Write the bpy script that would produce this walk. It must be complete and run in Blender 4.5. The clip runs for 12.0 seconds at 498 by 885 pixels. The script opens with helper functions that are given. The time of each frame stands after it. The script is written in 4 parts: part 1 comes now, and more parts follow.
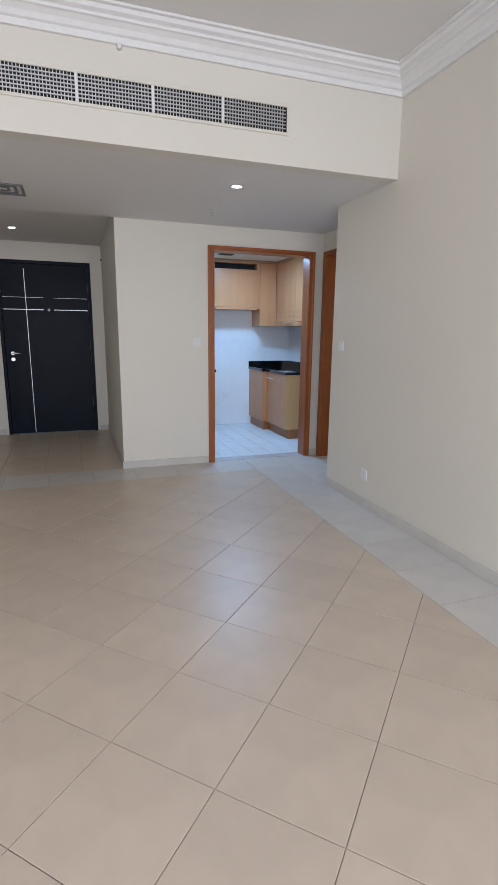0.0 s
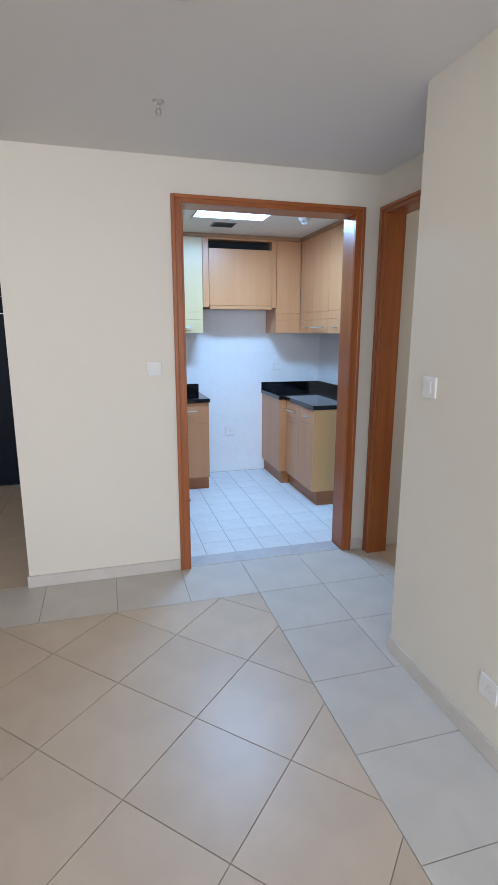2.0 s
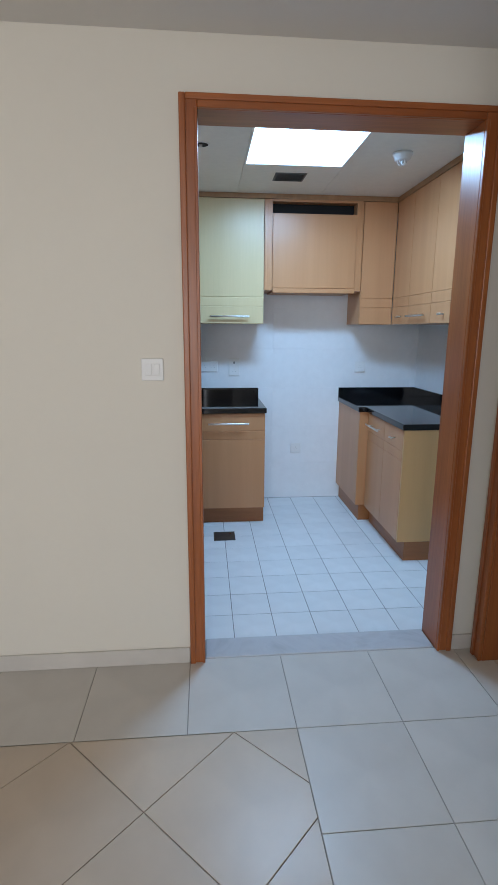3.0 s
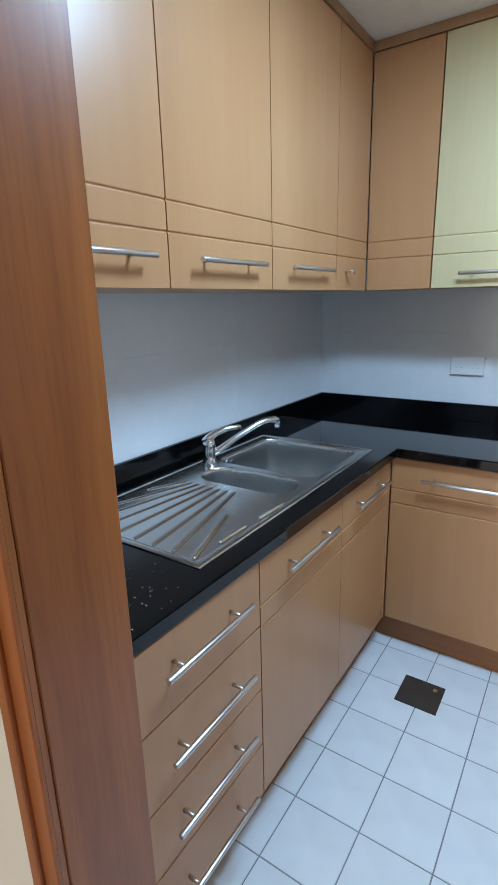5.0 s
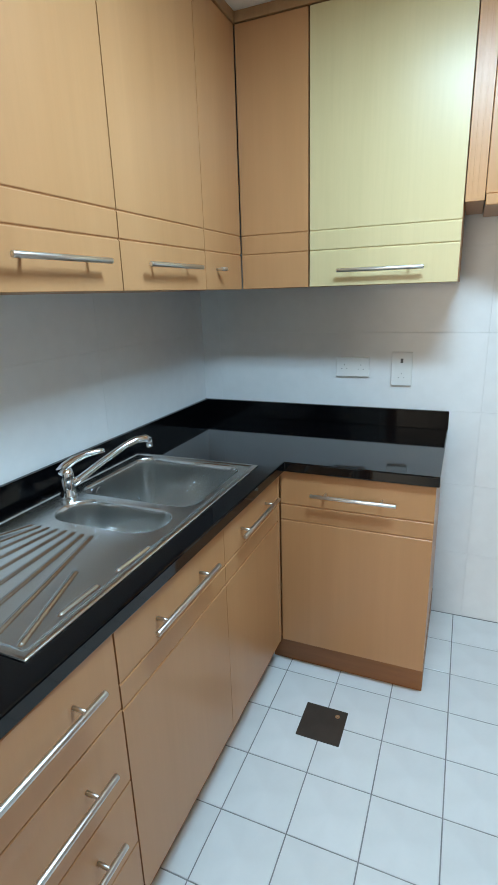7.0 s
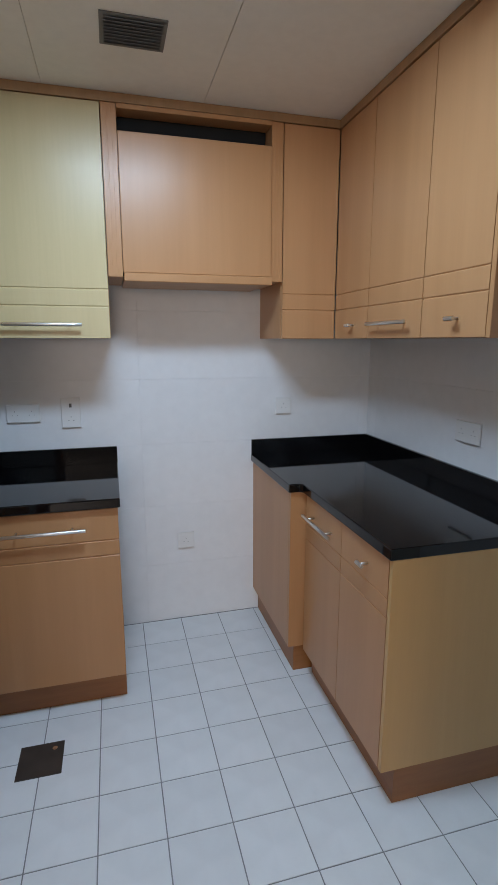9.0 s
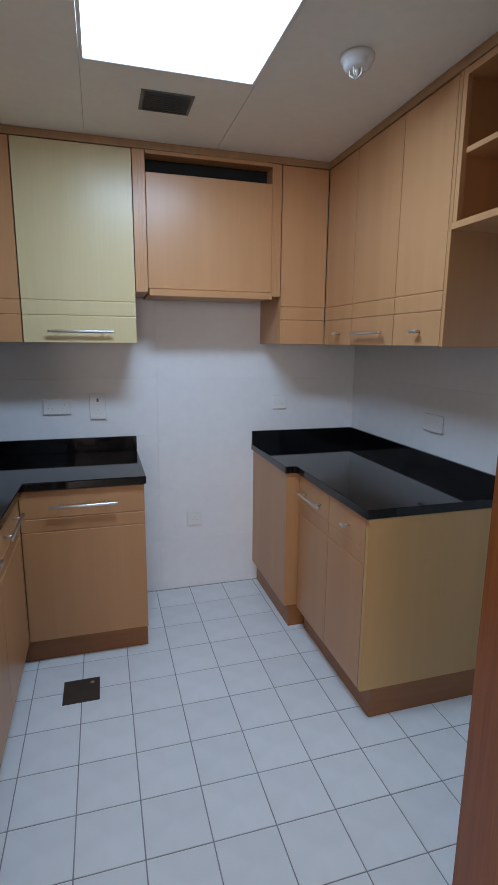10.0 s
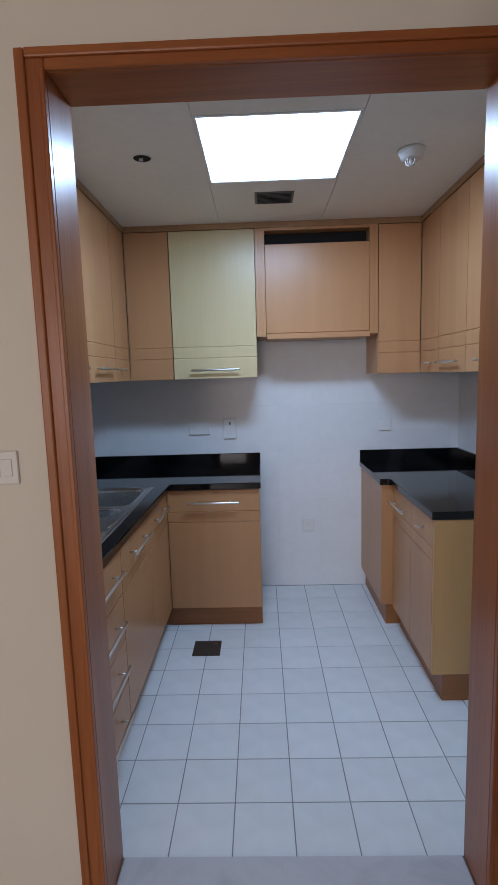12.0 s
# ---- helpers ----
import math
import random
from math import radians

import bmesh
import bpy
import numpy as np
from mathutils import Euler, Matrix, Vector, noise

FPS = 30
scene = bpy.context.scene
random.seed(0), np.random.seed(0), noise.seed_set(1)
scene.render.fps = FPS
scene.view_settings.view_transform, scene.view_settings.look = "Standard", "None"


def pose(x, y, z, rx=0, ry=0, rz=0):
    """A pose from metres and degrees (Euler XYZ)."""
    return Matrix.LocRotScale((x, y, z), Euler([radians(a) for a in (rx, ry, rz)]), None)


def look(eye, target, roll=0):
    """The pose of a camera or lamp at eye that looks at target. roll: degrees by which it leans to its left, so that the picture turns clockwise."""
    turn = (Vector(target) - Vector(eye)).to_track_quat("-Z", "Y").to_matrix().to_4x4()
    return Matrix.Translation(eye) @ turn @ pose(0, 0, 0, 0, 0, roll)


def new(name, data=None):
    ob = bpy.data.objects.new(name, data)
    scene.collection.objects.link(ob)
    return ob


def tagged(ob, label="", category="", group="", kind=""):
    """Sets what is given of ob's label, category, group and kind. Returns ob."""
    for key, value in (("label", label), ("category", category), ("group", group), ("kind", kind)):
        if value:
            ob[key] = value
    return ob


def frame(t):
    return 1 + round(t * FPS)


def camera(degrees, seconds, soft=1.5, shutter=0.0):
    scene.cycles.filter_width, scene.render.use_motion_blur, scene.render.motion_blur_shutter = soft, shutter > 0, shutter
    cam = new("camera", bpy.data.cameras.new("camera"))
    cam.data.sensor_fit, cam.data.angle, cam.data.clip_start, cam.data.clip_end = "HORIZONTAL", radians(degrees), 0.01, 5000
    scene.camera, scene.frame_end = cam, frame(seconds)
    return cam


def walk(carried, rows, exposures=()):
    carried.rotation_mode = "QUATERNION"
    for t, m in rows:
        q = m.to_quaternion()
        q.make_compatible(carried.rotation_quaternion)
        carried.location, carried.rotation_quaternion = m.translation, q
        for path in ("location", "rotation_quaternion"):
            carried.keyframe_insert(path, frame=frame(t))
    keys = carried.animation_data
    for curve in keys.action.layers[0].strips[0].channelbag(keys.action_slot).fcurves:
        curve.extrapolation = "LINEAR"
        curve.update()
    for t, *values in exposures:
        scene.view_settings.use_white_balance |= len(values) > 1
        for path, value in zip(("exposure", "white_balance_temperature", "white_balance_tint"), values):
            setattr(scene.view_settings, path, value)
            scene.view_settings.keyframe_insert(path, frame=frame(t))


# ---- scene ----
cam = camera(52.4, 12.0)
PATH = [
    (0, (0.026, -0.002, 1.411), (0.666, 1.845, 0.988), 0.6),
    (0.5, (0.313, 0.52, 1.46), (0.931, 2.382, 1.071), 0.8),
    (1, (0.52, 1.068, 1.47), (1.117, 2.934, 1.066), 1.4),
    (1.5, (0.81, 1.614, 1.469), (1.388, 3.481, 1.046), 1.0),
    (2, (0.998, 2.221, 1.526), (1.523, 4.103, 1.098), 0.1),
    (2.5, (1.215, 2.745, 1.467), (1.616, 4.663, 1.068), 0.0),
    (3, (1.475, 3.264, 1.463), (1.645, 5.209, 1.03), 0.3),
    (3.5, (1.65, 3.755, 1.442), (1.565, 5.699, 0.981), -0.6),
    (5.3, (1.995, 5.144, 1.479), (0.791, 6.644, 0.93), -1.8),
    (5.5, (1.993, 5.198, 1.475), (0.749, 6.662, 0.92), -2.0),
    (6, (1.952, 5.265, 1.485), (0.744, 6.756, 0.92), -2.0),
    (6.5, (1.932, 5.288, 1.494), (0.909, 6.911, 0.928), -1.8),
    (7, (1.963, 5.275, 1.495), (1.208, 7.039, 0.931), -1.9),
    (7.5, (1.98, 5.249, 1.5), (1.571, 7.141, 0.996), -1.0),
    (7.7, (1.984, 5.246, 1.512), (1.716, 7.169, 1.033), -0.6),
    (9.3, (1.888, 4.88, 1.499), (2.459, 6.757, 1.11), -0.0),
    (9.5, (1.856, 4.804, 1.509), (2.434, 6.678, 1.116), 0.0),
    (10, (1.746, 4.6, 1.518), (2.295, 6.484, 1.132), 0.5),
    (10.5, (1.765, 4.372, 1.526), (2.168, 6.296, 1.157), 0.0),
    (11, (1.904, 4.143, 1.518), (2.046, 6.105, 1.159), -1.1),
    (11.5, (1.935, 4.029, 1.526), (1.878, 6.005, 1.222), -1.8),
    (12, (1.937, 4.031, 1.527), (1.888, 6.012, 1.263), -1.7),
]
EXPOSURES = [(0.0, 0.6, 5700, 12), (1.0, 0.82, 5750, 11), (1.5, 0.9, 5780, 11), (2.5, 0.92, 5850, 12), (3.0, 0.52, 6050, 10), (3.5, 0.19, 6250, 8), (5.5, 1.0, 6850, 11), (6.5, 1.0, 7300, 8), (7.5, 0.95, 8000, 5), (9.5, 0.1, 7550, 21), (10.5, 0.09, 7250, 19), (11.0, 0.12, 7100, 20), (12.0, 0.06, 6850, 21)]
walk(cam, [(t, look(eye, target, roll)) for t, eye, target, roll in PATH], EXPOSURES)

# ---- world and lights ----
world = bpy.data.worlds.new("world")
scene.world = world
world.use_nodes = True
wn = world.node_tree.nodes
sky = wn.new("ShaderNodeTexSky")
sky.sky_type, sky.sun_disc, sky.sun_elevation, sky.sun_rotation = "NISHITA", False, radians(40), radians(150)
wn["Background"].inputs["Strength"].default_value = 0.12
world.node_tree.links.new(sky.outputs["Color"], wn["Background"].inputs["Color"])

PANEL_POWER = 5.0       # the kitchen's ceiling panel, its diffuser
TUBE_POWER = 21.0       # and the tubes in the middle of it
PANEL_COLOUR = (0.405, 0.675, 1.0)
WINDOW_POWER = 105.0     # daylight through the living room's window, behind the start
DOWN_POWER = 60.0


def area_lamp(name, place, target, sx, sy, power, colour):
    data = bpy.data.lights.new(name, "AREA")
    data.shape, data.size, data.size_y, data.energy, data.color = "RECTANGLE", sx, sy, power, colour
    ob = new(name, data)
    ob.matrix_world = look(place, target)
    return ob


area_lamp("window_daylight", (-0.2, -2.75, 1.55), (-0.2, 3, 1.45), 3.4, 2.2, WINDOW_POWER, (0.96, 0.955, 0.975))
area_lamp("panel_tubes", (2.025, 6.243, 2.424), (2.025, 6.2431, 0), 0.54, 0.2, TUBE_POWER, PANEL_COLOUR)
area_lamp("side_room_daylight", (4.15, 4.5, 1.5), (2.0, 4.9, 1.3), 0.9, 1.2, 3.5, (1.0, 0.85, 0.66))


# ---- materials ----
def material(name):
    m = bpy.data.materials.new(name)
    m.use_nodes = True
    return m, m.node_tree.nodes, m.node_tree.links, m.node_tree.nodes["Principled BSDF"]


def coords(n, l, scale=(1, 1, 1), rot=(0, 0, 0), space="Object"):
    tc, mp = n.new("ShaderNodeTexCoord"), n.new("ShaderNodeMapping")
    mp.inputs["Scale"].default_value = scale
    mp.inputs["Rotation"].default_value = rot
    l.new(tc.outputs[space], mp.inputs["Vector"])
    return mp.outputs["Vector"]


def noise_tex(n, l, vec, scale, detail=4, rough=0.55, distort=0.0):
    t = n.new("ShaderNodeTexNoise")
    t.inputs["Scale"].default_value, t.inputs["Detail"].default_value = scale, detail
    t.inputs["Roughness"].default_value, t.inputs["Distortion"].default_value = rough, distort
    l.new(vec, t.inputs["Vector"])
    return t.outputs["Fac"]


def ramp(n, l, fac, stops):
    r = n.new("ShaderNodeValToRGB")
    e = r.color_ramp.elements
    while len(e) < len(stops):
        e.new(0.5)
    for k, (p, c) in zip(e, stops):
        k.position, k.color = p, (*c, 1)
    l.new(fac, r.inputs["Fac"])
    return r.outputs["Color"]


def mixed(n, l, kind, fac, a, b):
    m = n.new("ShaderNodeMix")
    m.data_type, m.blend_type = "RGBA", kind
    if isinstance(fac, float):
        m.inputs["Factor"].default_value = fac
    else:
        l.new(fac, m.inputs["Factor"])
    l.new(a, m.inputs["A"])
    l.new(b, m.inputs["B"])
    return m.outputs["Result"]


def bump(n, l, b, height, strength, distance):
    k = n.new("ShaderNodeBump")
    k.inputs["Strength"].default_value, k.inputs["Distance"].default_value = strength, distance
    l.new(height, k.inputs["Height"])
    l.new(k.outputs["Normal"], b.inputs["Normal"])


def scaled(c, k):
    return tuple(min(1, v * k) for v in c)


def mottled(name, colour, rough, spread=0.06, scale=1.6, fine=140, relief=0.15, dist=0.002, random_tone=0.0, space="Object", coat=0.0, fine_tone=0.96):
    """Paint, tile and plaster: two scales of tone, fine relief and uneven gloss."""
    m, n, l, b = material(name)
    v = coords(n, l, space=space)
    big = ramp(n, l, noise_tex(n, l, v, scale, 5), [(0.3, scaled(colour, 1 - spread)), (0.7, scaled(colour, 1 + spread))])
    small = ramp(n, l, noise_tex(n, l, v, fine / 6, 3), [(0.3, (fine_tone,) * 3), (0.7, (1, 1, 1))])
    col = mixed(n, l, "MULTIPLY", 1.0, big, small)
    if random_tone:
        info = n.new("ShaderNodeObjectInfo")
        tone = ramp(n, l, info.outputs["Random"], [(0, (1 - random_tone,) * 3), (1, (1, 1, 1))])
        col = mixed(n, l, "MULTIPLY", 1.0, col, tone)
    l.new(col, b.inputs["Base Color"])
    rr = n.new("ShaderNodeMapRange")
    rr.inputs["To Min"].default_value, rr.inputs["To Max"].default_value = rough * 0.85, rough * 1.15
    l.new(noise_tex(n, l, v, scale * 4, 3), rr.inputs["Value"])
    l.new(rr.outputs["Result"], b.inputs["Roughness"])
    b.inputs["Coat Weight"].default_value = coat
    bump(n, l, b, noise_tex(n, l, v, fine, 3), relief, dist)
    return m


def wooden(name, light, dark, rough, grain=(14, 14, 0.7), coat=0.0, streak=0.5):
    """Wood with its grain running along local z."""
    m, n, l, b = material(name)
    v = coords(n, l, grain)
    info = n.new("ShaderNodeObjectInfo")
    add = n.new("ShaderNodeVectorMath")
    comb = n.new("ShaderNodeCombineXYZ")
    mul = n.new("ShaderNodeMath")
    mul.operation, mul.inputs[1].default_value = "MULTIPLY", 37.0
    l.new(info.outputs["Random"], mul.inputs[0])
    l.new(mul.outputs[0], comb.inputs["X"]), l.new(mul.outputs[0], comb.inputs["Z"])
    l.new(v, add.inputs[0]), l.new(comb.outputs[0], add.inputs[1])
    v2 = add.outputs[0]
    broad = noise_tex(n, l, v2, 0.8, 3, 0.5, 0.6)
    fine = noise_tex(n, l, v2, 7.0, 6, 0.65, 0.3)
    col = ramp(n, l, broad, [(0.3, dark), (0.7, light)])
    lines = ramp(n, l, fine, [(0.35, (1 - 0.22 * streak,) * 3), (0.6, (1, 1, 1))])
    col = mixed(n, l, "MULTIPLY", 1.0, col, lines)
    l.new(col, b.inputs["Base Color"])
    b.inputs["Roughness"].default_value = rough
    b.inputs["Coat Weight"].default_value, b.inputs["Coat Roughness"].default_value = coat, 0.2
    bump(n, l, b, fine, 0.08, 0.001)
    return m


def metal(name, colour, rough, brushed=None, scale=60):
    m, n, l, b = material(name)
    b.inputs["Metallic"].default_value = 1.0
    b.inputs["Base Color"].default_value = (*colour, 1)
    v = coords(n, l, brushed or (1, 1, 1))
    rr = n.new("ShaderNodeMapRange")
    rr.inputs["To Min"].default_value, rr.inputs["To Max"].default_value = rough * 0.75, rough * 1.3
    f = noise_tex(n, l, v, scale, 2)
    l.new(f, rr.inputs["Value"])
    l.new(rr.outputs["Result"], b.inputs["Roughness"])
    if brushed:
        bump(n, l, b, f, 0.06, 0.0006)
    return m


def granite(name):
    m, n, l, b = material(name)
    v = coords(n, l)
    vo = n.new("ShaderNodeTexVoronoi")
    vo.inputs["Scale"].default_value = 190
    l.new(v, vo.inputs["Vector"])
    base = ramp(n, l, noise_tex(n, l, v, 60, 5), [(0.35, (0.0015, 0.0015, 0.002)), (0.75, (0.004, 0.004, 0.005))])
    flecks = ramp(n, l, vo.outputs["Distance"], [(0.04, (0.1, 0.1, 0.11)), (0.09, (0, 0, 0))])
    pick = ramp(n, l, vo.outputs["Color"], [(0.86, (0, 0, 0)), (0.9, (1, 1, 1))])
    flecks = mixed(n, l, "MULTIPLY", 1.0, flecks, pick)
    l.new(mixed(n, l, "ADD", 1.0, base, flecks), b.inputs["Base Color"])
    b.inputs["Roughness"].default_value = 0.05
    b.inputs["Specular IOR Level"].default_value = 0.4
    return m


def marble(name):
    m, n, l, b = material(name)
    v = coords(n, l)
    col = ramp(n, l, noise_tex(n, l, v, 4, 8, 0.6, 1.8), [(0.3, (0.46, 0.465, 0.48)), (0.5, (0.54, 0.545, 0.56)), (0.7, (0.5, 0.5, 0.52))])
    l.new(col, b.inputs["Base Color"])
    b.inputs["Roughness"].default_value = 0.25
    return m


def plain(name, colour, rough=0.5, metallic=0.0):
    m, n, l, b = material(name)
    b.inputs["Base Color"].default_value = (*colour, 1)
    b.inputs["Roughness"].default_value, b.inputs["Metallic"].default_value = rough, metallic
    return m


def glowing(name, colour, strength):
    m, n, l, b = material(name)
    b.inputs["Base Color"].default_value = (0.8, 0.8, 0.8, 1)
    b.inputs["Emission Color"].default_value = (*colour, 1)
    b.inputs["Emission Strength"].default_value = strength
    return m


PAINT = mottled("cream_wall_paint", (0.72, 0.683, 0.60), 0.6, 0.025, 0.8, 160, 0.025, fine_tone=0.99)
CEIL = mottled("ceiling_paint", (0.74, 0.72, 0.69), 0.75, 0.025, 0.8, 160, 0.05, fine_tone=0.99)
KCEIL = mottled("kitchen_ceiling_paint", (0.82, 0.795, 0.73), 0.7, 0.05, 1.5, 160, 0.1)
CORNICE = mottled("cornice_plaster", (0.78, 0.77, 0.75), 0.6, 0.02, 2, 160, 0.1)
BEECH = wooden("beech_laminate", (0.525, 0.258, 0.117), (0.475, 0.227, 0.098), 0.33, (10, 10, 0.5), 0.0, 0.12)
BEECH_DARK = wooden("beech_trim", (0.42, 0.24, 0.12), (0.34, 0.185, 0.09), 0.4, (10, 10, 0.5), 0.0, 0.4)
YELLOW = wooden("yellow_laminate", (0.61, 0.485, 0.27), (0.58, 0.46, 0.25), 0.33, (10, 10, 0.5), 0.0, 0.15)
HONEY = wooden("honey_laminate", (0.58, 0.345, 0.145), (0.54, 0.315, 0.125), 0.35, (10, 10, 0.5), 0.0, 0.12)
KICK = wooden("kickboard_wood", (0.36, 0.14, 0.042), (0.28, 0.105, 0.032), 0.4, (1, 1, 8), 0.0, 0.6)
CHERRY = wooden("cherry_door_frame", (0.4, 0.125, 0.031), (0.275, 0.076, 0.019), 0.33, (18, 18, 0.9), 0.08, 0.9)
GRANITE = granite("black_granite")
STEEL = metal("brushed_steel", (0.66, 0.66, 0.65), 0.22, None, 7)
HANDLE = metal("satin_steel", (0.68, 0.67, 0.65), 0.3, None, 10)
CHROME = metal("chrome", (0.8, 0.81, 0.82), 0.07)
KTILE = mottled("white_floor_tile", (0.76, 0.78, 0.785), 0.35, 0.04, 5, 90, 0.12, 0.001, 0.06)
WTILE = mottled("white_wall_tile", (0.79, 0.80, 0.81), 0.3, 0.02, 3, 90, 0.05, 0.001, 0.02)
BTILE = mottled("beige_floor_tile", (0.61, 0.505, 0.395), 0.36, 0.05, 4, 60, 0.06, 0.001, 0.07)
PTILE = mottled("pale_border_tile", (0.62, 0.585, 0.535), 0.36, 0.05, 4, 60, 0.06, 0.001, 0.06)
GROUT = mottled("grey_grout", (0.31, 0.285, 0.26), 0.85, 0.2, 6)
KGROUT = mottled("kitchen_grout", (0.26, 0.265, 0.27), 0.85, 0.25, 6)
WGROUT = mottled("wall_grout", (0.77, 0.78, 0.79), 0.8, 0.1, 6)
MARBLE = marble("grey_marble")
WHITE = plain("white_plastic", (0.75, 0.75, 0.74), 0.35)
ALU = metal("grille_aluminium", (0.72, 0.72, 0.72), 0.4)
# near-black colour that stands for the shade inside openings
OPENING_SHADE = plain("painted_opening_shade", (0.012, 0.011, 0.01), 0.9)
DARKMETAL = mottled("dark_drain_metal", (0.045, 0.035, 0.03), 0.4, 0.2, 12)
VENTGREY = plain("grey_vent_metal", (0.16, 0.16, 0.155), 0.5)
SOCKETGREY = plain("socket_slot", (0.1, 0.1, 0.1), 0.6)
NAVY = mottled("black_lacquered_door", (0.0025, 0.005, 0.014), 0.4, 0.2, 3)
NAVY.node_tree.nodes["Principled BSDF"].inputs["Specular IOR Level"].default_value = 0.1
BAGCLOTH = mottled("black_bag_cloth", (0.008, 0.008, 0.01), 0.5, 0.3, 20, 300, 0.3)
INLAY = metal("door_inlay_steel", (0.45, 0.46, 0.49), 0.4)
PANEL_GLOW = glowing("light_panel_glow", PANEL_COLOUR, PANEL_POWER)
DOWN_GLOW = glowing("downlight_glow", (1.0, 0.92, 0.82), DOWN_POWER)


# ---- building helpers ----
def part(name, bm, mat, parent=None, label="", smooth=False):
    me = bpy.data.meshes.new(name)
    bm.to_mesh(me)
    bm.free()
    me.materials.append(mat)
    if smooth:
        for p in me.polygons:
            p.use_smooth = True
    ob = new(name, me)
    ob.parent = parent
    if label:
        ob["label"] = label
    return ob


def thing(name, m, label, category, group=""):
    ob = new(name)
    ob.empty_display_size = 0.1
    ob.matrix_world = m
    return tagged(ob, label, category, group)


def add_box(bm, x0, y0, z0, x1, y1, z1, bevel=0.0, seg=1):
    vs = [bm.verts.new((x, y, z)) for x in (x0, x1) for y in (y0, y1) for z in (z0, z1)]
    q = [(0, 1, 3, 2), (4, 6, 7, 5), (0, 4, 5, 1), (2, 3, 7, 6), (0, 2, 6, 4), (1, 5, 7, 3)]
    fs = [bm.faces.new([vs[i] for i in f]) for f in q]
    if bevel:
        es = list({e for f in fs for e in f.edges})
        bmesh.ops.bevel(bm, geom=es, offset=bevel, segments=seg, affect="EDGES", profile=0.5)
    return bm


def box(x0, y0, z0, x1, y1, z1, bevel=0.0, seg=1):
    return add_box(bmesh.new(), min(x0, x1), min(y0, y1), min(z0, z1), max(x0, x1), max(y0, y1), max(z0, z1), bevel, seg)


def add_rod(bm, a, b, r, r2=None, seg=14, bevel=0.0):
    a, b = Vector(a), Vector(b)
    m = Matrix.Translation((a + b) / 2) @ (b - a).to_track_quat("Z", "Y").to_matrix().to_4x4()
    g = bmesh.ops.create_cone(bm, cap_ends=True, segments=seg, radius1=r, radius2=r if r2 is None else r2, depth=(b - a).length, matrix=m)
    if bevel:
        es = [e for e in {e for v in g["verts"] for e in v.link_edges} if len(e.link_faces) == 2 and any(len(f.verts) > 4 for f in e.link_faces)]
        bmesh.ops.bevel(bm, geom=es, offset=bevel, segments=2, affect="EDGES", profile=0.5)
    return bm


def rod(a, b, r, r2=None, seg=14, bevel=0.0):
    return add_rod(bmesh.new(), a, b, r, r2, seg, bevel)


def add_tube(bm, pts, radii, seg=12):
    """A round tube along a line of points."""
    pts = [Vector(p) for p in pts]
    rings = []
    for i, p in enumerate(pts):
        d = (pts[min(i + 1, len(pts) - 1)] - pts[max(i - 1, 0)]).normalized()
        q = d.to_track_quat("Z", "Y").to_matrix()
        rings.append([bm.verts.new(p + q @ Vector((radii[i] * math.cos(2 * math.pi * k / seg), radii[i] * math.sin(2 * math.pi * k / seg), 0))) for k in range(seg)])
    for r1, r2 in zip(rings, rings[1:]):
        for k in range(seg):
            bm.faces.new((r1[k], r1[(k + 1) % seg], r2[(k + 1) % seg], r2[k]))
    bm.faces.new(rings[0][::-1])
    bm.faces.new(rings[-1])
    return bm


def lathe(profile, seg=28, caps=True):
    """A turned shape about z from (radius, height) pairs."""
    bm = bmesh.new()
    rings = [[bm.verts.new((r * math.cos(2 * math.pi * k / seg), r * math.sin(2 * math.pi * k / seg), z)) for k in range(seg)] for r, z in profile]
    for r1, r2 in zip(rings, rings[1:]):
        for k in range(seg):
            bm.faces.new((r1[k], r1[(k + 1) % seg], r2[(k + 1) % seg], r2[k]))
    if caps:
        bm.faces.new(rings[0][::-1])
        bm.faces.new(rings[-1])
    bmesh.ops.recalc_face_normals(bm, faces=bm.faces)
    return bm


def structure(name, bm, mat, label, smooth=False):
    return tagged(part(name, bm, mat, None, "", smooth), label, name.split("_")[0], "", "structure")


# ---- the large structure ----
LX0, LY0 = -2.6, -2.8                       # living room's far west and south
WX, BY, SOFF, CEILZ = 2.262, 3.32, 2.475, 3.12
DY, NX, HX = 5.30, 2.71, 0.475               # door wall, niche wall, hall wall
HALLY, HALLZ, HALLX0 = 7.58, 2.55, -1.15
KX0, KX1, KY0, KY1, KZ = 0.75, 3.31, 5.458, 7.56, 2.43
OX0, OX1, OZ = 1.394, 2.606, 2.282          # hole for the kitchen door's frame
PAINTED = "cream-painted plaster wall with a faintly uneven matt finish"

b = box(LX0 - 0.2, LY0 - 0.2, -0.15, 4.4, HALLY + 0.2, -0.004)
structure("floor", b, GROUT, "grey cement grout bed under pale ceramic floor tiles")
structure("wall_east", box(WX, LY0, 0, WX + 0.15, 4.17, CEILZ + 0.1), PAINT, PAINTED)
structure("wall_niche_end", box(WX + 0.15, 4.05, 0, NX + 0.13, 4.17, SOFF + 0.1), PAINT, PAINTED)
# niche wall with the opening of the second door
b = bmesh.new()
add_box(b, NX, 4.17, 0, NX + 0.13, 4.27, SOFF + 0.1)
add_box(b, NX, 5.255, 0, NX + 0.13, DY, SOFF + 0.1)
add_box(b, NX, 4.27, OZ, NX + 0.13, 5.255, SOFF + 0.1)
structure("wall_niche", b, PAINT, PAINTED)
